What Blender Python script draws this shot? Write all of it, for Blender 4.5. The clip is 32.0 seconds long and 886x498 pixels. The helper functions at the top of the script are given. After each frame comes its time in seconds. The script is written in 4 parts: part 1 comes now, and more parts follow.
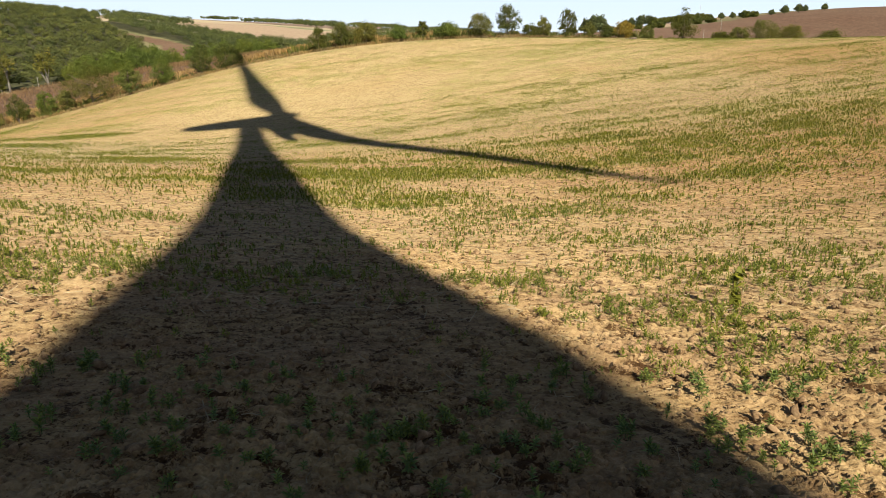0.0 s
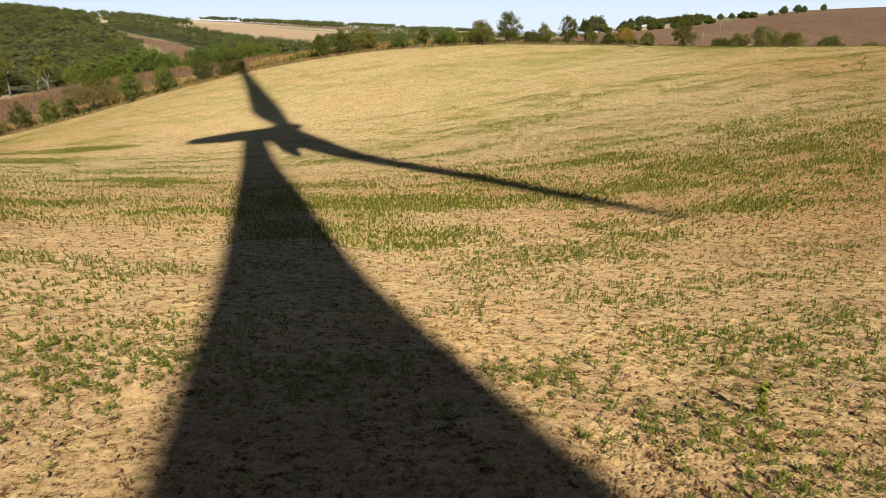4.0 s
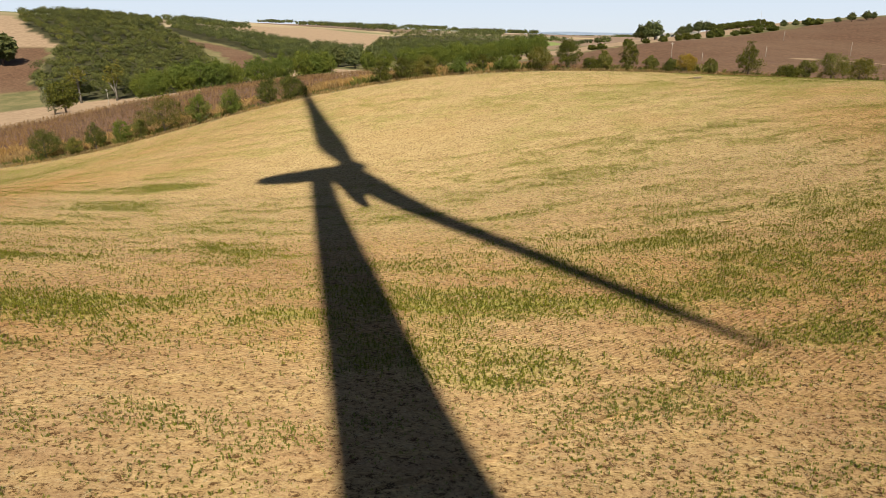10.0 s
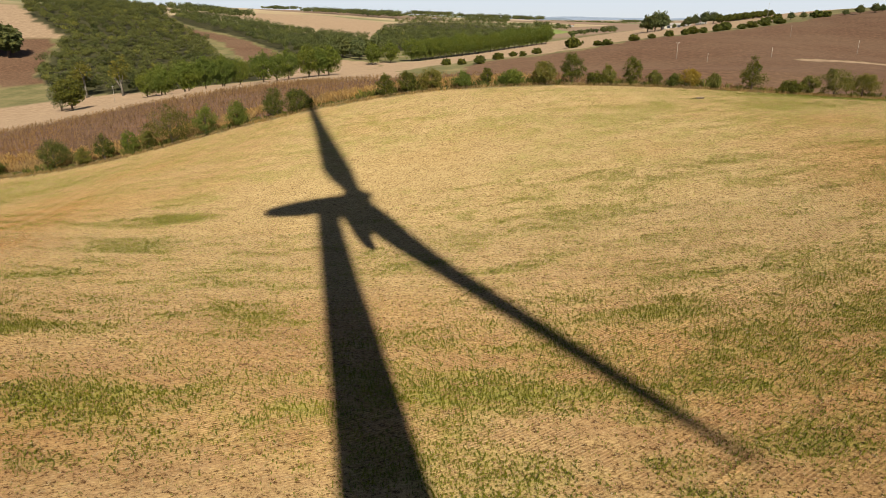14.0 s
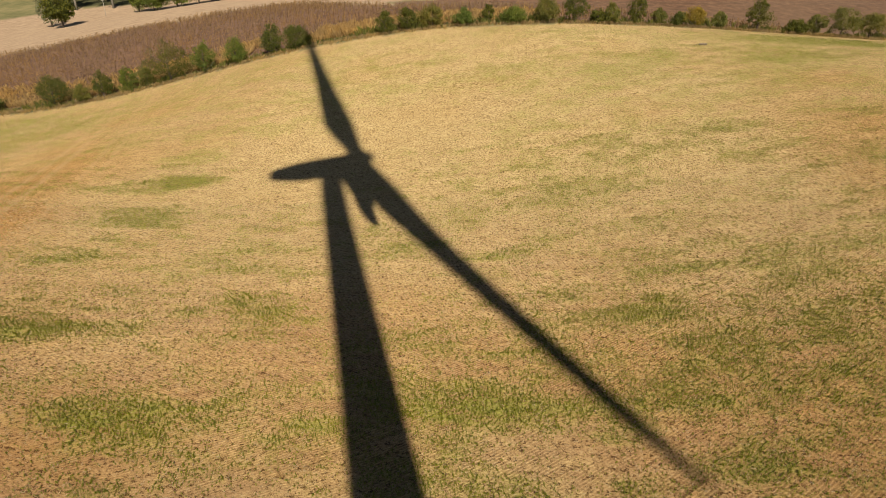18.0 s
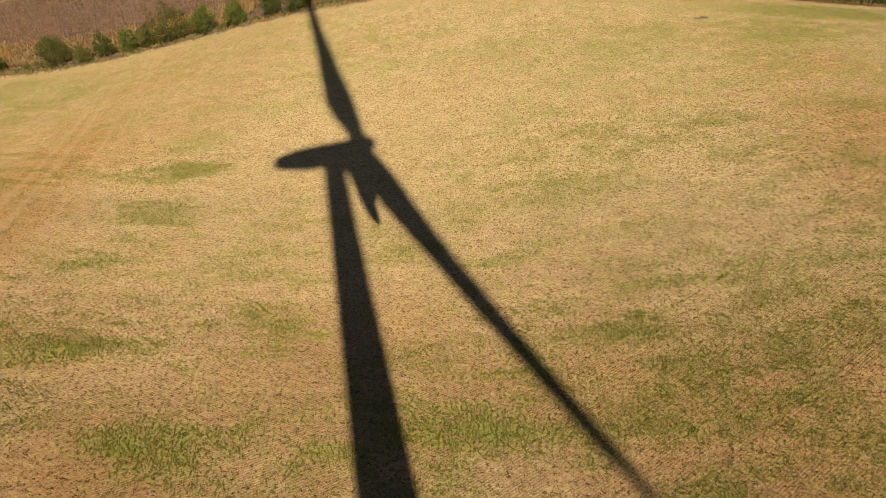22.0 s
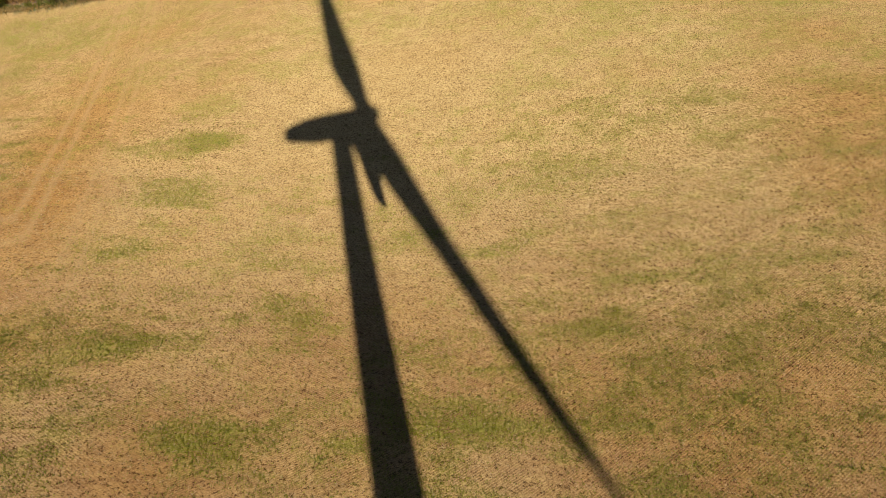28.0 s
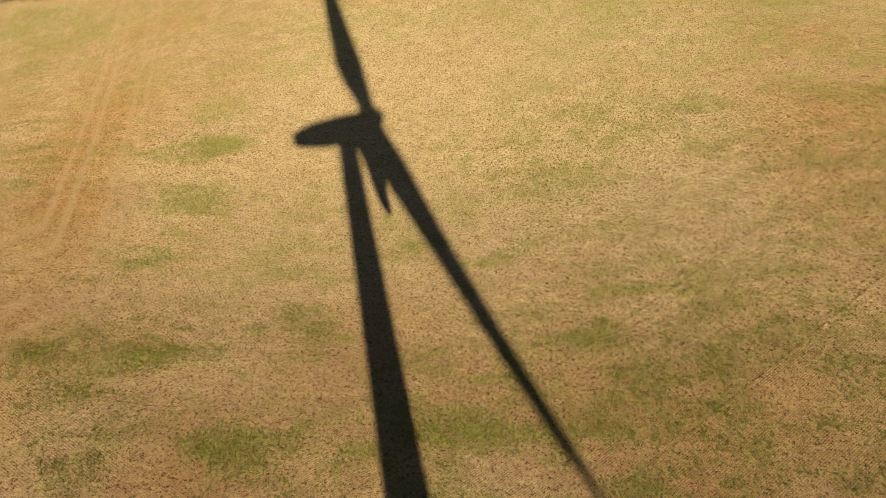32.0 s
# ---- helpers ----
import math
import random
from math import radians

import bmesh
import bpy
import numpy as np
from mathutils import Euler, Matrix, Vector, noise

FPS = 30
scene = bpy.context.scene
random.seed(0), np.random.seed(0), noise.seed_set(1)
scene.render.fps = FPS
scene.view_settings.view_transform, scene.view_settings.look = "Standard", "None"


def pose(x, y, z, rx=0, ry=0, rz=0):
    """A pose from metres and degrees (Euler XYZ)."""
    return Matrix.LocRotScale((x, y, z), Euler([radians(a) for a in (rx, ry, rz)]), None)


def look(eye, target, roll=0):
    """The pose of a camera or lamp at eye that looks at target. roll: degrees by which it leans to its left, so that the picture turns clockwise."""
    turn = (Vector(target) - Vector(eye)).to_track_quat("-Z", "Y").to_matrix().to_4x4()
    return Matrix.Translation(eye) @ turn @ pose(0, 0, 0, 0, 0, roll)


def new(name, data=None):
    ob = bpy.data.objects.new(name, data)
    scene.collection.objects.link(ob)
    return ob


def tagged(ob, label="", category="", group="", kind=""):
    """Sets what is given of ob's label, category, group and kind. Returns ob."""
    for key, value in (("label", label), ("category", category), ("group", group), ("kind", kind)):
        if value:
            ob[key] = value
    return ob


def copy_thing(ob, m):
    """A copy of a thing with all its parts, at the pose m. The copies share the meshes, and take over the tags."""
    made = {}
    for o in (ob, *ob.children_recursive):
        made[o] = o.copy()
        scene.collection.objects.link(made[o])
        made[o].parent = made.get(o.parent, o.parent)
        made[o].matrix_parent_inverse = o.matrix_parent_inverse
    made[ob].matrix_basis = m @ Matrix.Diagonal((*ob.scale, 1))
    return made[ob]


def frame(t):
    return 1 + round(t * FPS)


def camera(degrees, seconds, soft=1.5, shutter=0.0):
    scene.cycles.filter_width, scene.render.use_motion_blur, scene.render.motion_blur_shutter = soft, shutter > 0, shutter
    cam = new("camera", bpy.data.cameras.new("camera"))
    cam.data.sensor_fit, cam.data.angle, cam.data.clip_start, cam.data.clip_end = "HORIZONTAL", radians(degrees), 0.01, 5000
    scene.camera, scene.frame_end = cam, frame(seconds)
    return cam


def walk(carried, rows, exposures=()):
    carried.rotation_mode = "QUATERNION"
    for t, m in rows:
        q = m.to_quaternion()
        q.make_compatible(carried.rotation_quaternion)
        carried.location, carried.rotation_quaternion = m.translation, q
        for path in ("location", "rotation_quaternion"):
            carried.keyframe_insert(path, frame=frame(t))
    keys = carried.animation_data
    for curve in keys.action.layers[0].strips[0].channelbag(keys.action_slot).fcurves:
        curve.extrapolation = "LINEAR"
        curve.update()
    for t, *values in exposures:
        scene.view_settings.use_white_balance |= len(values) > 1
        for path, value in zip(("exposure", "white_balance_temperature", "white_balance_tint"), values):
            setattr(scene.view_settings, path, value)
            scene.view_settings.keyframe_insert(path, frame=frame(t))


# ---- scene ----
cam = camera(67.32, 32.0, soft=0.6)

# seconds, place, yaw to the left, pitch and roll in degrees
PATH = [
    (0, -0.000, -0.000, 3.544, 0.00, -18.08, -0.01),
    (0.5, 0.000, -0.002, 3.759, -0.00, -18.09, -0.01),
    (1, 0.005, -0.002, 3.963, -0.01, -18.10, -0.04),
    (1.5, 0.004, 0.005, 4.123, -0.01, -18.10, -0.08),
    (2, -0.021, 0.019, 4.274, -0.02, -18.11, -0.08),
    (2.5, -0.132, 0.030, 4.438, -0.04, -18.11, -0.10),
    (4.5, -0.604, 0.061, 5.303, -0.08, -18.12, -0.12),
    (5, -0.658, 0.095, 5.721, -0.10, -18.12, -0.13),
    (5.5, -0.707, 0.134, 6.200, -0.12, -18.12, -0.13),
    (6, -0.755, 0.140, 6.692, -0.13, -18.12, -0.09),
    (6.5, -0.877, 0.150, 7.200, -0.17, -18.11, -0.10),
    (7, -1.151, 0.183, 7.729, -0.20, -18.09, -0.05),
    (7.5, -1.620, 0.251, 8.249, -0.26, -18.09, -0.03),
    (8, -1.980, 0.292, 8.655, -0.17, -18.08, 0.02),
    (8.5, -2.097, 0.335, 8.937, 0.35, -18.08, 0.00),
    (9, -2.143, 0.352, 9.186, 1.72, -18.09, -0.03),
    (9.5, -2.158, 0.387, 9.519, 3.27, -18.10, -0.09),
    (10, -2.151, 0.467, 10.103, 4.15, -18.11, -0.11),
    (10.5, -2.137, 0.490, 10.806, 4.49, -18.11, -0.10),
    (11, -2.138, 0.514, 11.515, 4.51, -18.11, -0.09),
    (11.5, -2.123, 0.562, 12.251, 4.52, -18.10, -0.08),
    (12, -2.137, 0.569, 12.967, 4.53, -18.10, -0.09),
    (12.5, -2.142, 0.626, 13.697, 4.53, -18.10, -0.08),
    (13, -2.146, 0.684, 14.439, 4.54, -18.10, -0.07),
    (13.5, -2.124, 0.704, 15.198, 4.54, -18.22, -0.04),
    (14, -2.097, 0.683, 16.010, 4.55, -19.36, -0.06),
    (14.5, -2.052, 0.653, 16.827, 4.55, -21.17, -0.05),
    (15.5, -2.015, 0.610, 18.600, 4.56, -24.90, -0.02),
    (16.5, -1.984, 0.569, 20.478, 4.58, -27.22, 0.01),
    (17, -1.957, 0.551, 21.571, 4.60, -27.27, 0.02),
    (17.5, -1.945, 0.547, 22.667, 4.62, -27.32, 0.02),
    (18, -1.948, 0.553, 23.715, 4.63, -27.36, 0.03),
    (18.5, -1.929, 0.558, 24.734, 4.64, -27.65, 0.07),
    (19, -1.887, 0.563, 25.764, 4.65, -28.13, 0.09),
    (19.5, -1.838, 0.567, 26.798, 4.66, -29.04, 0.12),
    (20, -1.756, 0.514, 27.818, 4.68, -30.49, 0.12),
    (20.5, -1.722, 0.552, 28.868, 4.70, -32.27, 0.13),
    (21, -1.720, 0.679, 29.954, 4.71, -33.25, 0.15),
    (21.5, -1.731, 0.781, 30.973, 4.73, -33.34, 0.15),
    (22, -1.745, 0.870, 31.984, 4.75, -33.38, 0.14),
    (22.5, -1.759, 0.914, 32.996, 4.77, -33.40, 0.11),
    (23, -1.741, 0.998, 33.994, 4.79, -33.43, 0.10),
    (23.5, -1.716, 1.069, 34.955, 4.81, -33.42, 0.10),
    (24, -1.698, 0.998, 35.897, 4.83, -34.33, 0.08),
    (24.5, -1.660, 0.963, 36.855, 4.85, -38.00, 0.09),
    (25, -1.609, 1.034, 37.863, 4.88, -41.33, 0.14),
    (25.5, -1.605, 1.174, 38.913, 4.92, -42.27, 0.12),
    (27.5, -1.619, 1.335, 42.813, 4.95, -42.25, 0.16),
    (28, -1.631, 1.398, 43.780, 4.98, -42.28, 0.09),
    (28.5, -1.601, 1.410, 44.748, 5.01, -42.47, 0.04),
    (29, -1.571, 1.424, 45.702, 5.04, -43.70, 0.10),
    (29.5, -1.573, 1.421, 46.653, 5.07, -45.29, 0.09),
    (30, -1.561, 1.485, 47.647, 5.09, -45.90, 0.08),
    (30.5, -1.603, 1.562, 48.648, 5.10, -45.93, 0.04),
    (31, -1.670, 1.586, 49.623, 5.11, -45.90, -0.03),
    (31.5, -1.725, 1.577, 50.585, 5.12, -45.84, -0.05),
    (32, -1.773, 1.580, 51.544, 5.12, -45.80, -0.10),
]


def view(x, y, z, yaw, pitch, roll):
    return pose(x, y, z, 90 + pitch, 0, yaw) @ pose(0, 0, 0, 0, 0, roll)


walk(cam, [(r[0], view(*r[1:])) for r in PATH], [(0, 0.60, 6050, 6), (2, 0.50, 6100, 6), (5, 0.46, 6150, 7), (13, 0.28, 6450, 8), (19, 0.26, 6600, 9), (32, 0.32, 6750, 9)])

# ---- light ----
SUN_AZIMUTH, SUN_ELEVATION = -16.353, 37.03  # the way the shadows point, from +y towards +x, and the sun's height
az, el = radians(SUN_AZIMUTH), radians(SUN_ELEVATION)
SUNWAY = Vector((math.sin(az) * math.cos(el), math.cos(az) * math.cos(el), -math.sin(el)))
sun = new("sun", bpy.data.lights.new("sun", "SUN"))
sun.data.energy, sun.data.angle, sun.data.color = 5.0, radians(0.53), (1.0, 0.90, 0.74)
sun.matrix_world = look((0, 0, 200), Vector((0, 0, 200)) + SUNWAY)
world = bpy.data.worlds.new("sky")
scene.world = world
world.use_nodes = True
wn = world.node_tree
sky = wn.nodes.new("ShaderNodeTexSky")
sky.sky_type, sky.sun_disc = "NISHITA", False
sky.sun_elevation, sky.sun_rotation = el, az + math.pi
sky.air_density, sky.dust_density = 0.8, 0.5
wn.nodes["Background"].inputs["Strength"].default_value = 0.038
wn.links.new(sky.outputs[0], wn.nodes["Background"].inputs["Color"])


# ---- land ----
KN = [1.35, 5.2, -4.82, 0.19, 1.07, 3.01, 1.67, -2.22, -1.35, -0.19, 0.6, 1.98, 1.03, -0.65, 0.09, 0.22, -0.11, 0.03, 1.94, -1.17, -4.25, 0.67, 1.05, -0.19, -3.17, -2.47, -0.97, -1.24, 0.55, 0.96, -0.21, -3.9, -3.27, 1.49, 3.84, 2.16, 0.72, -0.74, -0.91, 0.66, 2.72, 2.43, 0.57, -0.55, -1.09, 0.86, -1.06, -0.23, -0.13]
KF = [-8.1, -0.8, 7.9, 2.6, 6.4, 3.1, -2.7, -6.4, 9.7, 6.9, -12.2, 2.3, 9.4, 1.0, -17.1, 13.4, -7.2, 0.3, 19.5, -5.0, -16.1, -36.2, 16.2, -9.8, -6.5, 6.3, -1.1, 12.3, 19.5, 10.3, -14.8, -16.5, 16.5, 17.8, 9.0, 20.5, 14.3, -12.4, -6.7, -0.7, 3.9, 6.4, 10.3, 19.9, 23.1, 6.8, -0.9, 2.7, 3.0, 0.8, -3.7, -4.0, 2.7, -4.3, -12.1, -6.3]


def smooth(t):
    t = np.clip(t, 0, 1)
    return t * t * (3 - 2 * t)


def near_land(x, y):
    z = KN[0] + KN[1] * x / 100 + KN[2] * y / 100
    i = 3
    for b in range(6):
        for a in range(7):
            z = z + KN[i] * np.exp(-((x + 130 - 40 * a) ** 2 + (y + 10 - 36 * b) ** 2) / (2 * 38.0**2))
            i += 1
    for k, (a, b) in enumerate(((0, 0), (0, 17), (14, 30), (-14, 30))):
        z = z + KN[i + k] * np.exp(-((x - a) ** 2 + (y - b) ** 2) / (2 * 11.0**2))
    return z


def far_land(x, y):
    z, i = -14.0 + 0 * x, 0
    for r in (170, 250, 370, 550, 820, 1250, 1900, 3000):
        for a in range(-42, 43, 14):
            a = radians(a)
            z = z + KF[i] * np.exp(-((x - r * math.sin(a)) ** 2 + (y - r * math.cos(a)) ** 2) / (2 * (0.3 * r) ** 2))
            i += 1
    return z


def land(x, y):
    x, y = np.asarray(x, float), np.asarray(y, float)
    w = np.maximum(smooth((y - 148) / 45), smooth((abs(x + 15) - 130) / 60))
    return near_land(x, y) * (1 - w) + far_land(x, y) * w


def land_at(x, y):
    return float(land(np.array([x]), np.array([y]))[0])


def inside(x, y, poly):
    """Which of the points lie in the outline."""
    hit = np.zeros(np.shape(x), bool)
    for (ax, ay), (bx, by) in zip(poly, poly[1:] + poly[:1]):
        if ay != by:
            hit ^= ((ay > y) != (by > y)) & (x < (bx - ax) * (y - ay) / (by - ay) + ax)
    return hit


def hedge_line(x):
    return 143.5 + 0.0 * x


# field outlines in plan
CORN = [(-400, 60), (-135, 90), (-112, 144), (80, 144), (60, 160), (-31, 187), (-69, 236), (-84, 228), (-111, 220), (-138, 214), (-169, 214), (-300, 190)]
TAN_STRIP = [(-450, 300), (-278, 355), (-252, 366), (-227, 383), (-150, 378), (-92, 470), (-60, 420), (-30, 187), (-300, 190), (-450, 230)]
TAN_SLOPE = [(-76, 240), (-90, 480), (-97, 574), (-71, 596), (-20, 712), (56, 815), (118, 842), (240, 900), (330, 700), (240, 600), (145, 506), (49, 376), (22, 371), (-15, 394), (-40, 387), (-61, 340)]
SOIL_HILL = [(-31, 187), (-14, 364), (21, 359), (48, 368), (132, 463), (196, 510), (261, 572), (420, 620), (600, 500), (500, 100), (85, 144), (60, 160)]
TAN_HILL = [(-760, 560), (-557, 695), (-518, 722), (-385, 593), (-382, 571), (-429, 527), (-640, 480)]
SOIL_FOOT = [(-640, 480), (-429, 527), (-382, 571), (-321, 452), (-295, 427), (-343, 412), (-520, 380)]
SOIL_WEDGE = [(-383, 785), (-328, 727), (-267, 705), (-206, 625), (-185, 561), (-200, 533), (-264, 651), (-323, 695)]
TAN_FAR = [(-500, 1157), (-359, 1400), (-208, 1321), (-183, 995), (-264, 1023), (-390, 1064)]
FIELD_LANE = [(110, 262), (300, 308), (300, 322), (110, 274)]
TAN_GAP = [(-140, 380), (-150, 425), (-186, 555), (-140, 600), (-97, 574), (-80, 300), (-110, 340)]
GREEN_FAR = [(7, 1232), (87, 1421), (118, 1161), (65, 1061)]


FOREST_HILL = [(-515, 726), (-455, 650), (-377, 580), (-359, 542), (-319, 448), (-264, 388), (-198, 372), (-150, 385), (-135, 398), (-172, 455), (-222, 525), (-272, 630), (-322, 690), (-383, 780), (-430, 880), (-475, 970), (-570, 960)]
FOREST_MID = [(-391, 809), (-338, 751), (-273, 722), (-209, 635), (-143, 604), (-132, 682), (-177, 922), (-241, 903), (-344, 915), (-423, 886)]
FOREST_RIDGE = [(-405, 1490), (-170, 1470), (-70, 1590), (-150, 1680), (-430, 1620)]
FOREST_FAR = [(-200, 1290), (-150, 1175), (-30, 1180), (66, 1130), (50, 1330), (-60, 1430), (-160, 1420)]
FOREST_BAND = [(-140, 694), (-112, 760), (-35, 825), (64, 860), (68, 1104), (-31, 1163), (-154, 1154), (-190, 1144)]


def lumps(x, y, size, seed):
    """Smooth random patches between 0 and 1, as wide as size."""
    rng = np.random.RandomState(seed)
    v = 0 * x
    for k in range(7):
        a, p, f = rng.uniform(0, 6.283), rng.uniform(0, 6.283), rng.uniform(0.6, 1.7) * 6.283 / size
        v = v + np.sin((x * math.cos(a) + y * math.sin(a)) * f + p + 1.3 * np.sin((x * math.sin(a) - y * math.cos(a)) * f * 0.7 + 2 * p))
    return np.clip(0.5 + v / 6.5, 0, 1)


def grit(x, y, size, seed):
    """Uneven random relief between 0 and 1, as wide as size."""
    u, v = x / size, y / size
    i, j = np.floor(u).astype(np.int64), np.floor(v).astype(np.int64)
    fu, fv = smooth(u - i), smooth(v - j)

    def dice(a, b):
        h = (a * 374761393 + b * 668265263 + seed * 982451653) & 0xFFFFFFFF
        h = ((h ^ (h >> 13)) * 1274126177) & 0xFFFFFFFF
        return ((h ^ (h >> 16)) & 0xFFFF) / 65535.0

    return (dice(i, j) * (1 - fu) + dice(i + 1, j) * fu) * (1 - fv) + (dice(i, j + 1) * (1 - fu) + dice(i + 1, j + 1) * fu) * fv


DRILL = 0.2
ROW_TURN, DRILL_TURN, HEAD_TURN = radians(7), radians(40), radians(-27)  # the crop's bands and the drill rows against the x axis


def headland(x, y):
    """1 where the drill turned round at the field's near side, else 0."""
    return smooth(-((x + 10) * 0.67 + (y - 12) * 0.74) / 1.2)


def greenness(x, y):
    """How thickly the young plants stand in the field."""
    u, v = x * math.cos(ROW_TURN) + y * math.sin(ROW_TURN), y * math.cos(ROW_TURN) - x * math.sin(ROW_TURN)
    g = 0.08 + 0.36 * grit(u / 2.2, v, 1.5, 3) + 0.15 * grit(u / 2.8, v, 5.5, 5) + 0.09 * grit(u / 2.2, v, 21, 7) + 0.24 * grit(u, v, 0.7, 9)
    for px, py, rx, ry, w in GREEN_SPOTS:
        g = g + w * np.exp(-(((x - px) / rx) ** 2 + ((y - py) / ry) ** 2))
    return np.clip(g, 0, 1.3)


GREEN_SPOTS = [  # x, y, half widths, weight
    (-23, 27.7, 4.6, 2.3, 0.6), (-2.1, 31.6, 5, 2.3, 0.6), (-12, 28.8, 2, 1, 0.35), (-19.5, 43.5, 3.2, 3.3, 0.3), (-34, 37.3, 4.2, 1.5, 0.4), (10.4, 43.3, 3.4, 1.1, 0.3),
    (-41, 65.3, 4.6, 2.8, 0.35), (-45, 87.7, 4.4, 3, 0.35), (36, 98, 6, 9.5, 0.06), (38, 79, 8, 5, -0.2), (-9.6, 57.6, 3.2, 2.6, 0.2), (12, 32.5, 3.5, 1.1, 0.3), (-1.5, 54.7, 3.4, 1.1, 0.2),
    (-39, 31.8, 3, 1.6, 0.35), (-45, 36, 2.6, 1.1, 0.3), (-8.8, 40.7, 3, 0.8, 0.2), (29, 48.8, 7, 3, 0.06), (17, 36.5, 7, 3.7, 0.05), (-36, 22.7, 2.2, 1.9, 0.25), (-33, 25.8, 1.8, 1.3, 0.3),
    (43, 113, 11, 9, 0.4), (56, 130, 18, 6, 0.6), (16.5, 106, 10, 5.4, 0.2), (-106, 131, 6, 7, 0.25), (24, 116, 5.4, 4, 0.25), (-89, 127, 14, 8, 0.12), (-41, 78, 3.8, 3, 0.25),
    (13.7, 49.8, 4.2, 1.3, 0.2), (19.3, 40.8, 2.2, 1, 0.25), (11.7, 27, 3.2, 1.3, 0.3), (-2.2, 21.9, 1, 0.7, 0.35), (6.8, 22.9, 1.1, 0.7, 0.4), (-9.7, 23.6, 0.7, 0.7, 0.3), (-20.5, 21.6, 1, 0.8, 0.35), (5.7, 25.7, 1, 0.7, 0.35),
    (3.7, 14.3, 1, 0.8, 0.45), (3.7, 11.1, 0.8, 0.6, 0.4), (-8.6, 15.4, 0.7, 0.5, 0.5), (-7.4, 16.5, 0.7, 0.5, 0.35), (-6.4, 9.3, 1.4, 1.5, 0.45), (-5.8, 18.1, 1, 0.9, 0.3), (0.6, 8.6, 0.8, 0.5, 0.35), (4.7, 9.8, 1.5, 1.3, 0.35), (7.7, 12.7, 1.5, 0.8, 0.35),
    (-12, 17.1, 1.3, 0.8, 0.35), (3.0, 5.1, 0.6, 0.8, 0.5), (2.9, 6.7, 0.6, 0.6, 0.45), (-4.9, 7.9, 0.7, 1.0, 0.35), (5.7, 10.3, 1.6, 2.5, 0.2), (-0.3, 3.0, 2.0, 0.65, 0.5), (2.4, 3.3, 0.3, 0.5, 0.1), (-2.2, 8.3, 1, 1.1, 0.35), (2.1, 20.3, 4.3, 1.3, 0.3), (-3.4, 24, 6, 2, 0.25),
    (-91, 117, 7, 4, 0.3), (-39, 63, 5, 2.5, 0.3), (-42, 78, 5, 3, 0.3), (-41, 51, 4, 1.6, 0.3), (-49, 74, 6, 2.5, 0.3),
    (2.4, 27.8, 3, 1.5, -0.25), (-9.9, 20.5, 5, 2, -0.3), (-27, 34, 5, 2.5, -0.25), (-29, 25, 3, 2, -0.3), (-11.4, 49, 5, 4, -0.2), (-0.8, 5.6, 2.0, 0.8, -0.4), (-3.8, 5.6, 1, 0.8, -0.35), (-6, 12.8, 2.4, 1.2, -0.25), (-28, 81, 12, 12, -0.25), (-15, 95, 18, 10, -0.15), (-52, 60, 7, 25, -0.2)]


# ---- materials ----
def material(name, rough=0.9):
    m = bpy.data.materials.new(name)
    m.use_nodes = True
    n = m.node_tree
    b = n.nodes["Principled BSDF"]
    b.inputs["Roughness"].default_value = rough
    b.inputs["Specular IOR Level"].default_value = 0.2
    return m, n, b


def noise_at(n, scale, detail=4, rough=0.55, coord=None, stretch=None):
    t = n.nodes.new("ShaderNodeTexNoise")
    t.inputs["Scale"].default_value, t.inputs["Detail"].default_value, t.inputs["Roughness"].default_value = scale, detail, rough
    if coord is None:
        coord = n.nodes.new("ShaderNodeNewGeometry").outputs["Position"]
    if stretch:
        mp = n.nodes.new("ShaderNodeMapping")
        mp.inputs["Scale"].default_value = stretch[:3]
        mp.inputs["Rotation"].default_value = (0, 0, -stretch[3])
        n.links.new(coord, mp.inputs["Vector"])
        coord = mp.outputs[0]
    n.links.new(coord, t.inputs["Vector"])
    return t.outputs["Fac"]


def ramp(n, fac, *stops):
    r = n.nodes.new("ShaderNodeValToRGB")
    e = r.color_ramp.elements
    while len(e) < len(stops):
        e.new(0.5)
    for k, (p, c) in zip(e, stops):
        k.position, k.color = p, (*c, 1) if len(c) == 3 else c
    n.links.new(fac, r.inputs[0])
    return r.outputs[0]


def mixed(n, fac, a, b, blend="MIX"):
    m = n.nodes.new("ShaderNodeMix")
    m.data_type, m.blend_type = "RGBA", blend
    for s, v in ((m.inputs[0], fac), (m.inputs[6], a), (m.inputs[7], b)):
        if isinstance(v, (int, float)):
            s.default_value = v
        elif isinstance(v, tuple):
            s.default_value = (*v, 1)
        else:
            n.links.new(v, s)
    return m.outputs[2]


def attribute(n, name):
    a = n.nodes.new("ShaderNodeAttribute")
    a.attribute_name = name
    return a.outputs["Fac"]


def bumped(n, b, height, strength, distance):
    k = n.nodes.new("ShaderNodeBump")
    k.inputs["Strength"].default_value, k.inputs["Distance"].default_value = strength, distance
    n.links.new(height, k.inputs["Height"])
    n.links.new(k.outputs[0], b.inputs["Normal"])


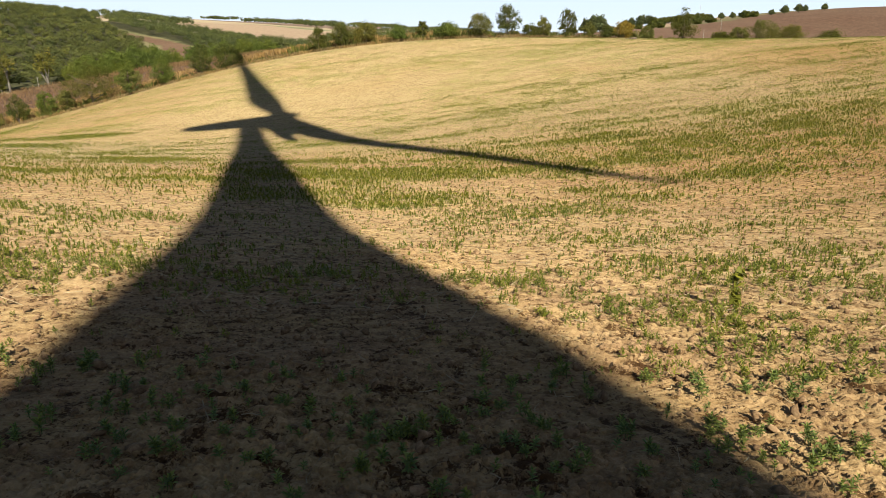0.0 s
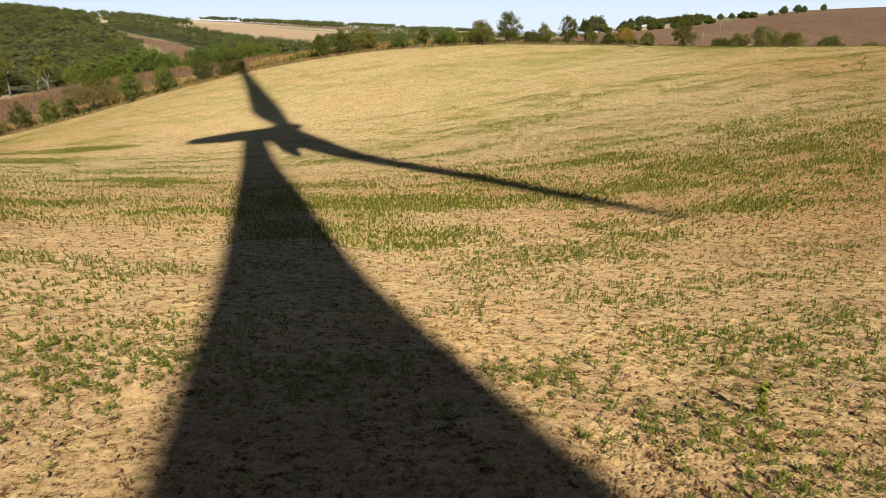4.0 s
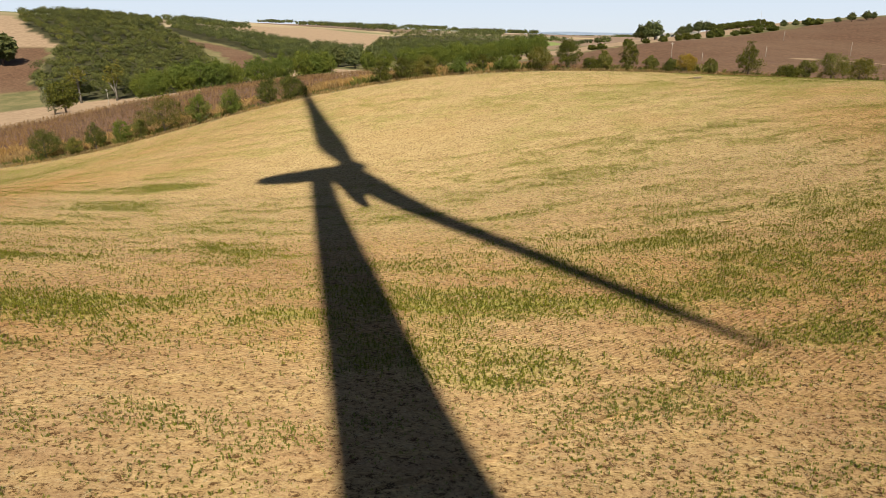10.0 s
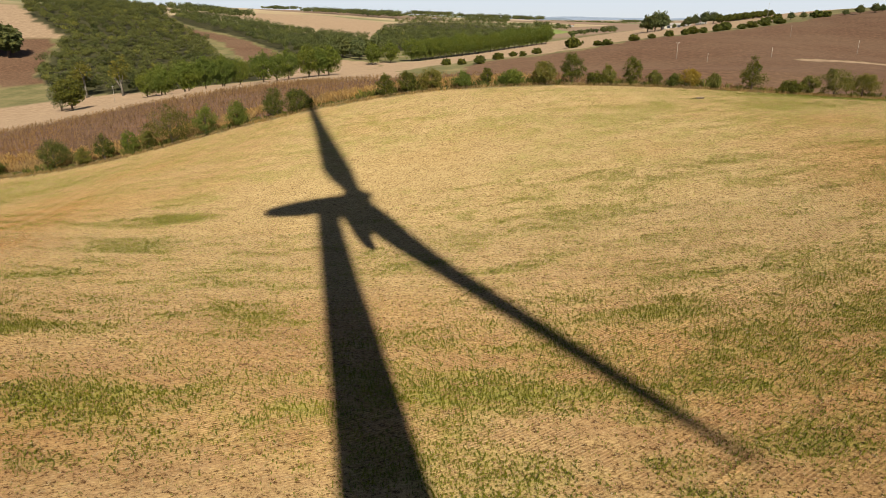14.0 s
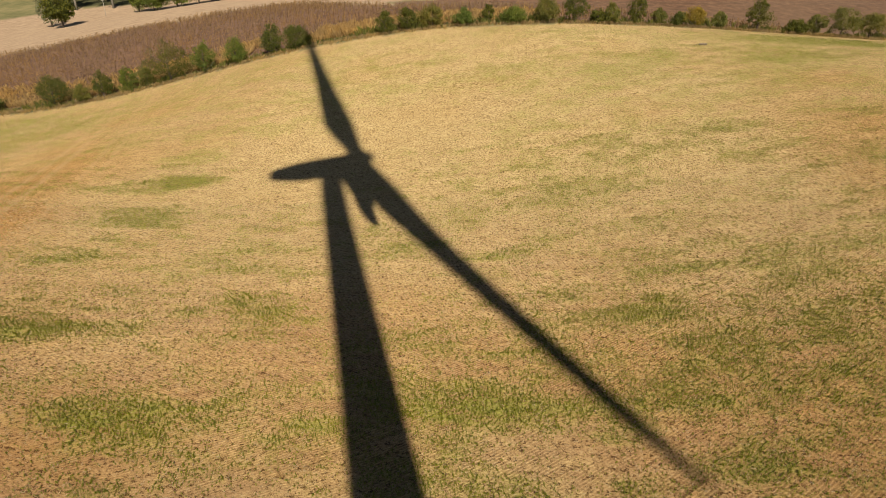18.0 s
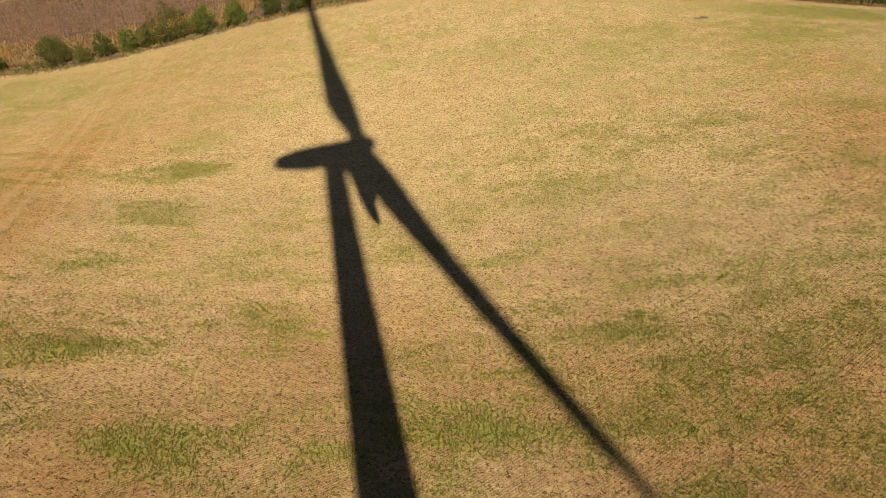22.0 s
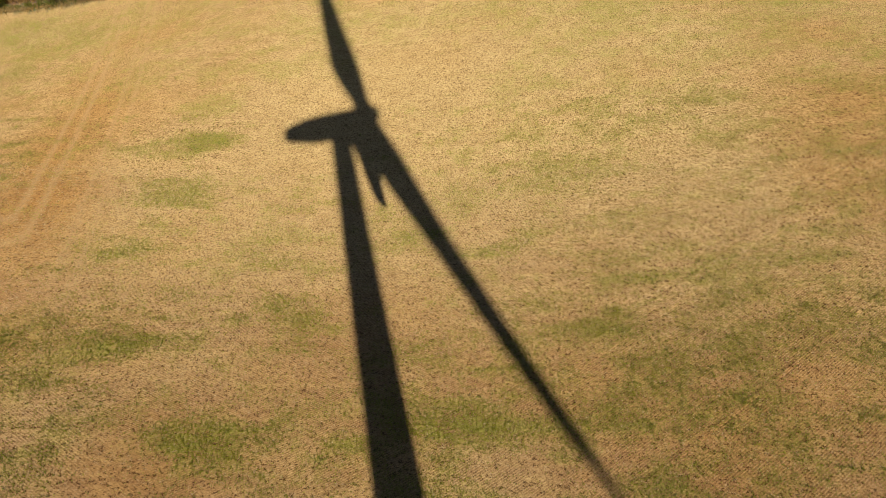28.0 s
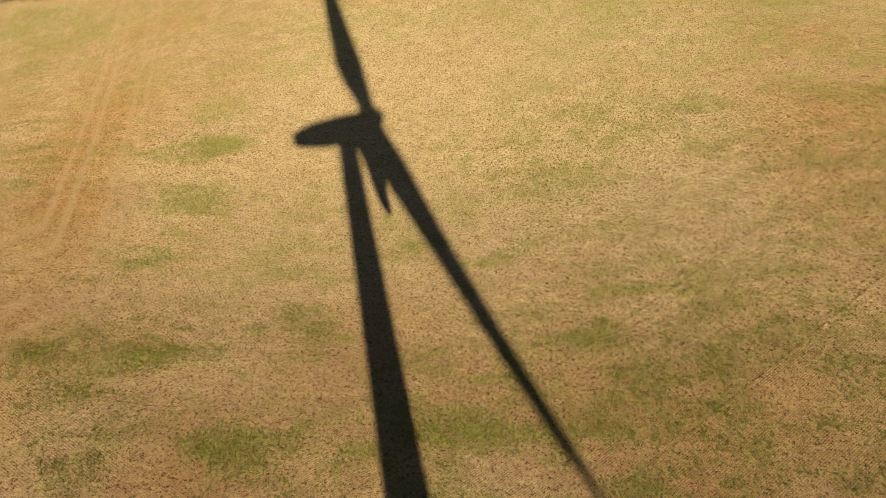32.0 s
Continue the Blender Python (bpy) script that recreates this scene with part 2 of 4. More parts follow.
def leaf_material(name, dark, light, rough=0.6, scale=0.5):
    m, n, b = material(name, rough)
    g = n.nodes.new("ShaderNodeNewGeometry")
    c = ramp(n, g.outputs["Random Per Island"], (0.0, dark), (1.0, light))
    c = mixed(n, ramp(n, noise_at(n, scale, 2), (0.35, (0, 0, 0)), (0.7, (1, 1, 1))), c, mixed(n, 1.0, c, (1.25, 1.12, 0.8), "MULTIPLY"))
    o = n.nodes.new("ShaderNodeObjectInfo")
    c = mixed(n, ramp(n, o.outputs["Random"], (0, (0, 0, 0)), (1, (0.5, 0.5, 0.5))), c, mixed(n, 1.0, c, (1.3, 1.05, 0.7), "MULTIPLY"))
    c = mixed(n, 1.0, c, ramp(n, attribute(n, "tone"), (0.0, (1, 1, 1)), (0.05, (0.5, 0.56, 0.55)), (0.55, (1.0, 1.0, 0.95)), (0.85, (1.25, 1.2, 0.95)), (1.0, (1.55, 1.4, 0.95))), "MULTIPLY")
    n.links.new(c, b.inputs["Base Color"])
    t = n.nodes.new("ShaderNodeBsdfTranslucent")
    n.links.new(mixed(n, 1.0, c, (1.4, 1.5, 0.7), "MULTIPLY"), t.inputs["Color"])
    s = n.nodes.new("ShaderNodeMixShader")
    s.inputs[0].default_value = 0.22
    n.links.new(b.outputs[0], s.inputs[1])
    n.links.new(t.outputs[0], s.inputs[2])
    n.links.new(s.outputs[0], n.nodes["Material Output"].inputs["Surface"])
    return m


def plain(name, color, rough=0.7, grain=0.15, scale=3.0):
    m, n, b = material(name, rough)
    lo, hi = tuple(v * (1 - grain) for v in color), tuple(min(1, v * (1 + grain)) for v in color)
    n.links.new(ramp(n, noise_at(n, scale, 5), (0.3, lo), (0.7, hi)), b.inputs["Base Color"])
    bumped(n, b, noise_at(n, scale * 6, 3), 0.2, 0.02)
    return m


def ground_material():
    m, n, b = material("field_earth", 0.95)
    fine, mid, big = noise_at(n, 9, 6, 0.7), noise_at(n, 1.1, 5, 0.65, None, (0.5, 1, 1, ROW_TURN)), noise_at(n, 0.07, 4, 0.6, None, (0.45, 1, 1, ROW_TURN))
    grain, speck = noise_at(n, 60, 3, 0.7), noise_at(n, 3.6, 5, 0.85)
    chaff = noise_at(n, 11, 3, 0.8, None, (0.45, 1.0, 1, DRILL_TURN))
    soil = ramp(n, mixed(n, 0.3, fine, grain), (0.34, (0.12, 0.066, 0.033)), (0.47, (0.29, 0.180, 0.092)), (0.66, (0.47, 0.320, 0.178)))
    straw = ramp(n, mixed(n, 0.55, speck, chaff), (0.39, (0.165, 0.100, 0.042)), (0.46, (0.345, 0.232, 0.102)), (0.58, (0.53, 0.385, 0.188)))
    main = mixed(n, ramp(n, mixed(n, 0.5, big, mid), (0.40, (0.15, 0.15, 0.15)), (0.56, (0.92, 0.92, 0.92))), soil, straw)
    # more straw further out, in a paler and less yellow colour
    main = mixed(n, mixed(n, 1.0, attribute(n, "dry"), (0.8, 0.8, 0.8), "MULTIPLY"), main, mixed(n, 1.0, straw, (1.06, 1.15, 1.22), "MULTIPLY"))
    main = mixed(n, 1.0, main, ramp(n, attribute(n, "brown"), (0.0, (1.0, 1.0, 1.0)), (1.0, (0.85, 0.69, 0.50))), "MULTIPLY")
    # dark specks: the shade of far clods and small plants, put into the colour
    main = mixed(n, 1.0, main, ramp(n, noise_at(n, 3.4, 5, 0.85), (0.405, (0.26, 0.20, 0.14)), (0.465, (0.96, 0.95, 0.93)), (0.62, (1.12, 1.12, 1.12))), "MULTIPLY")
    main = mixed(n, 1.0, main, ramp(n, noise_at(n, 1.3, 4, 0.65, None, (0.25, 1, 1, ROW_TURN)), (0.36, (0.92, 0.89, 0.85)), (0.55, (1.0, 1.0, 1.0)), (0.66, (1.03, 1.03, 1.03))), "MULTIPLY")
    def drilled(turn):
        """Dark and light lines along the drill rows."""
        dot, wave = n.nodes.new("ShaderNodeVectorMath"), n.nodes.new("ShaderNodeMath")
        dot.operation, wave.operation = "DOT_PRODUCT", "SINE"
        n.links.new(n.nodes.new("ShaderNodeNewGeometry").outputs["Position"], dot.inputs[0])
        dot.inputs[1].default_value = (-math.sin(turn) * 6.283 / DRILL, math.cos(turn) * 6.283 / DRILL, 0)
        n.links.new(dot.outputs["Value"], wave.inputs[0])
        return ramp(n, wave.outputs[0], (0.0, (0.70, 0.66, 0.62)), (0.45, (0.97, 0.96, 0.95)), (0.9, (1.08, 1.08, 1.08)))

    lines = mixed(n, attribute(n, "headland"), drilled(DRILL_TURN), drilled(HEAD_TURN))
    lines = mixed(n, mixed(n, 1.0, attribute(n, "stubbled"), ramp(n, noise_at(n, 0.5, 4, 0.7), (0.36, (0.1, 0.1, 0.1)), (0.58, (0.95, 0.95, 0.95))), "MULTIPLY"), (1.0, 1.0, 1.0), lines)
    main = mixed(n, 1.0, main, lines, "MULTIPLY")
    def wheel_mark(x, y, turn, half):
        """A narrow line through a place on the field, 1 on it and 0 beside it."""
        dot, off, size = n.nodes.new("ShaderNodeVectorMath"), n.nodes.new("ShaderNodeMath"), n.nodes.new("ShaderNodeMath")
        dot.operation, off.operation, size.operation = "DOT_PRODUCT", "SUBTRACT", "ABSOLUTE"
        n.links.new(n.nodes.new("ShaderNodeNewGeometry").outputs["Position"], dot.inputs[0])
        dot.inputs[1].default_value = (-math.sin(turn), math.cos(turn), 0)
        n.links.new(dot.outputs["Value"], off.inputs[0])
        off.inputs[1].default_value = y * math.cos(turn) - x * math.sin(turn)
        n.links.new(off.outputs[0], size.inputs[0])
        return ramp(n, size.outputs[0], (half * 0.6, (1, 1, 1)), (half, (0, 0, 0)))

    for x, y, tone in ((24.3, 38.3, (1.25, 1.2, 1.15)), (24.3, 38.65, (0.55, 0.5, 0.45)), (21.6, 39.9, (1.15, 1.12, 1.1)), (-6, 27.2, (1.15, 1.12, 1.1)), (-6, 29.6, (0.7, 0.66, 0.6))):
        worn = mixed(n, 1.0, wheel_mark(x, y, DRILL_TURN, 0.14), ramp(n, noise_at(n, 0.6, 3), (0.4, (0.1, 0.1, 0.1)), (0.55, (0.8, 0.8, 0.8))), "MULTIPLY")
        main = mixed(n, worn, main, mixed(n, 1.0, main, tone, "MULTIPLY"))
    tint = mixed(n, 1.0, ramp(n, attribute(n, "green"), (0.42, (0.0, 0.0, 0.0)), (0.62, (0.3, 0.3, 0.3)), (1.0, (0.8, 0.8, 0.8))), ramp(n, mixed(n, 0.55, mid, speck), (0.42, (0.15, 0.15, 0.15)), (0.54, (1.0, 1.0, 1.0))), "MULTIPLY")
    main = mixed(n, tint, main, ramp(n, speck, (0.35, (0.09, 0.10, 0.013)), (0.6, (0.26, 0.27, 0.045))))
    main = mixed(n, mixed(n, 1.0, attribute(n, "track"), (0.7, 0.7, 0.7), "MULTIPLY"), main, ramp(n, fine, (0.3, (0.22, 0.135, 0.06)), (0.7, (0.47, 0.32, 0.16))))
    rows = noise_at(n, 1.0, 4, 0.6, None, (0.25, 1.6, 1, ROW_TURN))
    corn = ramp(n, rows, (0.3, (0.075, 0.043, 0.028)), (0.55, (0.135, 0.078, 0.05)), (0.75, (0.22, 0.135, 0.086)))
    earth = ramp(n, noise_at(n, 0.5, 6, 0.65), (0.3, (0.060, 0.032, 0.019)), (0.5, (0.112, 0.062, 0.037)), (0.75, (0.19, 0.113, 0.066)))
    earth = mixed(n, ramp(n, noise_at(n, 0.02, 3), (0.4, (0, 0, 0)), (0.65, (0.5, 0.5, 0.5))), earth, (0.155, 0.10, 0.062))
    tan = ramp(n, noise_at(n, 0.25, 6, 0.65), (0.3, (0.225, 0.154, 0.098)), (0.7, (0.335, 0.242, 0.158)))
    grass = ramp(n, noise_at(n, 0.05, 6, 0.7), (0.3, (0.07, 0.075, 0.03)), (0.5, (0.14, 0.125, 0.055)), (0.7, (0.22, 0.175, 0.09)))
    plots = ramp(n, noise_at(n, 0.0035, 1, 0.3, None, (0.6, 1, 1, 0.3)), (0.40, (0.14, 0.15, 0.07)), (0.43, (0.30, 0.235, 0.14)), (0.50, (0.36, 0.285, 0.18)), (0.52, (0.19, 0.13, 0.09)), (0.60, (0.21, 0.145, 0.10)))
    grass = mixed(n, attribute(n, "afar"), grass, plots)
    meadow = ramp(n, noise_at(n, 0.2, 4), (0.3, (0.14, 0.19, 0.05)), (0.7, (0.22, 0.27, 0.08)))
    litter = ramp(n, noise_at(n, 0.4, 4), (0.3, (0.03, 0.03, 0.013)), (0.7, (0.07, 0.065, 0.028)))
    c = grass
    for name, v in (("main", main), ("corn", corn), ("tan", tan), ("earth", earth), ("meadow", meadow), ("litter", litter)):
        c = mixed(n, attribute(n, name), c, v)
    n.links.new(c, b.inputs["Base Color"])
    b.inputs["Diffuse Roughness"].default_value = 1.0
    bumped(n, b, mixed(n, 0.35, mixed(n, 0.35, fine, speck), grain), 0.9, 0.045)
    return m


EARTH = ground_material()
BARK = plain("bark", (0.16, 0.12, 0.085), 0.9, 0.35, 6)
PALE_BARK = plain("pale_bark", (0.25, 0.22, 0.18), 0.85, 0.3, 5)
HEDGE_LEAF = leaf_material("hedge_leaf", (0.034, 0.048, 0.010), (0.118, 0.130, 0.025))
OLIVE_LEAF = leaf_material("olive_leaf", (0.075, 0.085, 0.02), (0.17, 0.168, 0.042))
YELLOW_LEAF = leaf_material("yellow_leaf", (0.16, 0.12, 0.02), (0.32, 0.23, 0.04))
GREY_LEAF = leaf_material("grey_leaf", (0.10, 0.12, 0.075), (0.20, 0.21, 0.13))
WOOD_LEAF = leaf_material("wood_leaf", (0.058, 0.078, 0.034), (0.12, 0.14, 0.058), 0.7, 0.13)
ROW_LEAF = leaf_material("row_leaf", (0.060, 0.088, 0.016), (0.145, 0.18, 0.036), 0.65, 0.1)
CROP_LEAF = leaf_material("crop_leaf", (0.080, 0.100, 0.016), (0.225, 0.245, 0.042), 0.5, 0.8)
DRY_STALK = plain("dry_stalk", (0.40, 0.31, 0.18), 0.85, 0.3, 4)
PAINT = plain("white_paint", (0.78, 0.78, 0.77), 0.35, 0.03, 0.5)
POLE_WOOD = plain("pole_wood", (0.42, 0.38, 0.33), 0.85, 0.15, 3)
CONCRETE = plain("concrete", (0.42, 0.40, 0.37), 0.9, 0.15, 2)
STONE = plain("field_stone", (0.22, 0.17, 0.12), 0.9, 0.25, 3)
STEEL = plain("galvanised_steel", (0.45, 0.46, 0.47), 0.45, 0.1, 4)
ROOF = plain("roof_tile", (0.33, 0.20, 0.14), 0.85, 0.2, 2)
RENDER_WALL = plain("house_wall", (0.46, 0.42, 0.36), 0.9, 0.1, 1)
PANE = plain("dark_pane", (0.05, 0.06, 0.07), 0.15, 0.1, 1)


# ---- mesh helpers ----
def mesh_of(name, verts, faces, mat, smooth_shade=False):
    """A mesh from arrays; all faces have the same number of corners."""
    verts, faces = np.asarray(verts, np.float32), np.asarray(faces, np.int32)
    me = bpy.data.meshes.new(name)
    me.vertices.add(len(verts))
    me.vertices.foreach_set("co", verts.ravel())
    k = faces.shape[1]
    me.loops.add(faces.size)
    me.loops.foreach_set("vertex_index", faces.ravel())
    me.polygons.add(len(faces))
    me.polygons.foreach_set("loop_start", np.arange(0, faces.size, k, dtype=np.int32))
    if smooth_shade:
        me.polygons.foreach_set("use_smooth", np.ones(len(faces), bool))
    me.materials.append(mat)
    me.update(calc_edges=True)
    me.validate()
    return me


def part(name, me, parent, label="", kind=""):
    ob = new(name, me)
    ob.parent = parent
    return tagged(ob, label, kind=kind)


def tube(points, radii, sides=8, cap=True):
    """Verts and quads of a round bar through the points."""
    verts, faces = [], []
    pts = [Vector(p) for p in points]
    for i, (p, r) in enumerate(zip(pts, radii)):
        way = (pts[min(i + 1, len(pts) - 1)] - pts[max(i - 1, 0)]).normalized()
        side = way.cross(Vector((0.3, 0.9, 0.2))).normalized()
        other = way.cross(side)
        for k in range(sides):
            a = 2 * math.pi * k / sides
            verts.append(p + (side * math.cos(a) + other * math.sin(a)) * r)
    for i in range(len(pts) - 1):
        for k in range(sides):
            a, b = i * sides + k, i * sides + (k + 1) % sides
            faces.append((a, b, b + sides, a + sides))
    if cap:
        for i, flip in ((0, True), (len(pts) - 1, False)):
            verts.append(pts[i])
            c = len(verts) - 1
            for k in range(0, sides, 2):
                q = (c, i * sides + k, i * sides + (k + 1) % sides, i * sides + (k + 2) % sides)
                faces.append(q[::-1] if flip else q)
    return np.array([tuple(v) for v in verts]), np.array(faces)


def joined(pieces):
    verts, faces, n = [], [], 0
    for v, f in pieces:
        verts.append(np.asarray(v, float))
        faces.append(np.asarray(f) + n)
        n += len(v)
    return np.concatenate(verts), np.concatenate(faces)


def leaves(centres, size, rng, droop=0.0, long=1.6, facing=None, loose=0.5):
    """One small leaf spray at each centre, turned outwards where facing is given."""
    n = len(centres)
    if facing is None:
        a, tilt = rng.uniform(0, 6.283, n), rng.uniform(-1.2, 1.2, n) - droop
        ahead = np.stack([np.cos(a) * np.cos(tilt), np.sin(a) * np.cos(tilt), np.sin(tilt)], -1)
        side = np.stack([-np.sin(a), np.cos(a), rng.uniform(-0.6, 0.6, n)], -1)
    else:
        w = facing / np.maximum(np.linalg.norm(facing, axis=1), 1e-6)[:, None] + rng.normal(size=(n, 3)) * loose
        w /= np.linalg.norm(w, axis=1)[:, None]
        ahead = np.cross(w, rng.normal(size=(n, 3)))
        ahead /= np.linalg.norm(ahead, axis=1)[:, None]
        side = np.cross(w, ahead)
    s = (size * rng.uniform(0.6, 1.4, n))[:, None]
    p = np.asarray(centres)
    v = np.stack([p - ahead * s * long / 2, p + side * s * 0.5, p + ahead * s * long / 2, p - side * s * 0.5], 1).reshape(-1, 3)
    return v, np.arange(4 * n).reshape(n, 4)


def crown(rng, clumps, spread, leaf, per, lift, shape=1.0):
    """Leaf sprays gathered in rounded clumps over an uneven, roughly egg-shaped crown. spread: half widths; lift: height of its middle."""
    d = rng.normal(size=(clumps, 3))
    d /= np.linalg.norm(d, axis=1)[:, None]
    d *= rng.uniform(0.35, 1.0, clumps)[:, None] ** 0.5
    d[:, :2] *= (1 - 0.35 * shape * np.clip(d[:, 2:], -0.3, 1))
    lop = rng.uniform(0.7, 1.25, (2, 3))
    c = d * spread * np.where(d > 0, lop[0], lop[1]) * rng.uniform(0.6, 1.0, (clumps, 1)) + (0, 0, lift)
    r = np.mean(spread) * rng.uniform(0.12, 0.34, clumps)
    o = rng.normal(size=(clumps * per, 3))
    o *= (rng.uniform(0.55, 1.15, clumps * per) / np.linalg.norm(o, axis=1))[:, None]
    o[:, 2] *= 0.85
    p = np.repeat(c, per, 0) + o * np.repeat(r, per)[:, None]
    low = p[:, 2] < 0.1
    p[low, 2] = rng.uniform(0.05, 0.4, int(low.sum()))
    return leaves(p, leaf, rng, 0.0, 1.6, o + (0, 0, 0.25), 0.55)


def tree_thing(name, label, category, rng, high, wide, mats, stem=0.25, leaf=0.28, clumps=46, per=34, group="", shape=1.0, trunk_share=1.0):
    """A tree or bush: trunk, limbs and a crown of leaf sprays, standing at its own origin."""
    root = tagged(new(name), label, category, group)
    bark, green = mats
    lean = rng.uniform(-0.05, 0.05, 2) * high
    base_r = 0.03 * high * trunk_share
    v = [tube([(0, 0, -0.3), (lean[0] * 0.3, lean[1] * 0.3, high * 0.3), (lean[0], lean[1], high * 0.75)], [base_r, base_r * 0.7, base_r * 0.2], 8)]
    part("trunk", mesh_of("trunk", *joined(v), bark, True), root)
    limbs = []
    for k in range(5):
        a, h0 = rng.uniform(0, 6.283), high * rng.uniform(stem * 0.6, 0.5)
        out = wide * rng.uniform(0.25, 0.42)
        limbs.append(tube([(lean[0] * 0.4, lean[1] * 0.4, h0), (out * 0.55 * math.cos(a), out * 0.55 * math.sin(a), h0 + high * 0.14), (out * math.cos(a), out * math.sin(a), h0 + high * 0.3)], [base_r * 0.45, base_r * 0.3, base_r * 0.12], 6))
    part("limb", mesh_of("limb", *joined(limbs), bark, True), root)
    half = (wide / 2, wide / 2, high * (1 - stem) / 2)
    part("crown", mesh_of("crown", *crown(rng, clumps, half, leaf, per, high * (1 + stem) / 2, shape), green), root)
    return root


# ---- the ground, one sheet to the horizon ----
def clods_of(x, y, size, seed):
    """Height of broken clods with cracks between them: a random top for each cell of an uneven pattern."""
    u, v = x / size, y / size
    i, j = np.floor(u).astype(np.int64), np.floor(v).astype(np.int64)

    def dice(a, b, k):
        h = (a * 374761393 + b * 668265263 + (seed + k) * 982451653) & 0xFFFFFFFF
        h = ((h ^ (h >> 13)) * 1274126177) & 0xFFFFFFFF
        return ((h ^ (h >> 16)) & 0xFFFF) / 65535.0

    d1, d2, top = np.full(u.shape, 9.0), np.full(u.shape, 9.0), np.zeros(u.shape)
    for a in (-1, 0, 1):
        for b in (-1, 0, 1):
            px, py = i + a + dice(i + a, j + b, 0), j + b + dice(i + a, j + b, 1)
            d = np.hypot(u - px, v - py)
            h = dice(i + a, j + b, 2) + 0.5 * (dice(i + a, j + b, 3) - 0.5) * (u - px) + 0.5 * (dice(i + a, j + b, 4) - 0.5) * (v - py)
            closer = d < d1
            d2 = np.where(closer, d1, np.minimum(d2, d))
            top = np.where(closer, h, top)
            d1 = np.where(closer, d, d1)
    return top * np.clip((d2 - d1) * 4.0, 0, 1) ** 0.6


def build_ground():
    turns = list(np.arange(-45, 45.01, 0.3)) + list(np.arange(49, 312, 4.0))
    turns = np.radians(np.array(turns))
    reach = [0.0]
    r = 1.2
    while r < 4700:
        reach.append(r)
        r *= 1.0055 if r < 13 else 1.0145
    reach = np.array(reach)
    X = reach[:, None] * np.sin(turns)[None]
    Y = reach[:, None] * np.cos(turns)[None]
    Z = land(X, Y)
    # clods of earth close by
    near = int(np.sum(reach < 40))
    x, y = X[:near], Y[:near]
    fade = smooth((40 - reach[:near]) / 30)[:, None] * smooth((math.radians(49) - np.abs((turns + math.pi) % (2 * math.pi) - math.pi)) / 0.07)[None]
    warp = 0.10 * (grit(x, y, 0.35, 31) - 0.5)
    coarse = smooth((grit(x, y, 1.3, 33) - 0.25) / 0.4)
    clod = 0.02 * grit(x + warp, y - warp, 0.5, 11) + (0.006 + 0.022 * coarse) * clods_of(x + warp, y - warp, 0.11, 50) + (0.014 + 0.022 * coarse) * clods_of(x - warp, y + warp, 0.055, 60) + 0.014 * grit(x, y, 0.03, 14)
    furrow = 0.5 + 0.5 * np.sin((y * math.cos(DRILL_TURN) - x * math.sin(DRILL_TURN)) * 6.283 / (2 * DRILL))
    Z[:near] += fade * (clod + 0.01 * furrow - 0.04)
    rows, cols = X.shape
    i = np.arange(rows - 1)[:, None] * cols
    j = np.arange(cols)[None]
    k = (j + 1) % cols
    faces = np.stack([i + j, i + cols + j, i + cols + k, i + k], -1).reshape(-1, 4)
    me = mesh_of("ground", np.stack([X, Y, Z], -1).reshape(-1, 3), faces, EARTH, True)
    crisp = np.ones(len(me.polygons), bool)
    crisp[: int(np.sum(reach < 14)) * cols] = False
    me.polygons.foreach_set("use_smooth", crisp)
    x, y = X.ravel(), Y.ravel()
    jx, jy = x + 6 * (lumps(x, y, 40, 21) - 0.5), y + 6 * (lumps(x, y, 37, 22) - 0.5)
    zones = {
        "corn": inside(jx, jy, CORN) & (y > hedge_line(x) + 3),
        "tan": inside(x, y, FIELD_LANE) | inside(jx, jy, TAN_GAP) | inside(jx, jy, TAN_STRIP) | inside(jx, jy, TAN_SLOPE) | inside(jx, jy, TAN_HILL) | inside(jx, jy, TAN_FAR),
        "earth": inside(jx, jy, SOIL_HILL) | inside(jx, jy, SOIL_FOOT) | inside(jx, jy, SOIL_WEDGE),
        "meadow": inside(jx, jy, GREEN_FAR),
        "litter": inside(jx, jy, FOREST_HILL) | inside(jx, jy, FOREST_MID) | inside(jx, jy, FOREST_BAND) | inside(jx, jy, FOREST_FAR),
    }
    zones["tan"] &= ~zones["corn"]
    zones["earth"] &= ~zones["tan"]
    zones["main"] = (y < hedge_line(x) - 1.5) & (np.abs(x) < 400)
    zones["green"] = np.where(zones["main"], greenness(x, y) * smooth((y - 12) / 14), 0)
    # weight of the paler straw: rises beyond y = 36, halves towards both sides
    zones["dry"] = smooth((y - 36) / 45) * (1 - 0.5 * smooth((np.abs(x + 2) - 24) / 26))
    zones["stubbled"] = smooth((y - 14) / 14)
    zones["headland"] = headland(x, y)
    zones["afar"] = smooth((np.hypot(x, y) - 850) / 150)
    zones["brown"] = np.clip(0.65 * np.exp(-(((x + 25) / 9) ** 2 + ((y - 22) / 7) ** 2)) + 0.9 * np.exp(-(((x + 52 + 0.35 * (y - 48)) / 8) ** 2 + ((y - 60) / 34) ** 2)) + 0.6 * np.exp(-(((x - 26) / 20) ** 2 + ((y - 27) / 17) ** 2)) + 0.3 * np.exp(-(((x + 12) / 26) ** 2 + ((y - 36) / 9) ** 2)) + 0.6 * np.exp(-(((x - 46) / 17) ** 2 + ((y - 74) / 28) ** 2)) + 0.4 * np.exp(-(((x + 70) / 26) ** 2 + ((y - 100) / 28) ** 2)) + 0.5 * (grit(x, y, 9, 71) - 0.55), 0, 1)
    lane = x + 52 + (y - 47.6) * 0.345
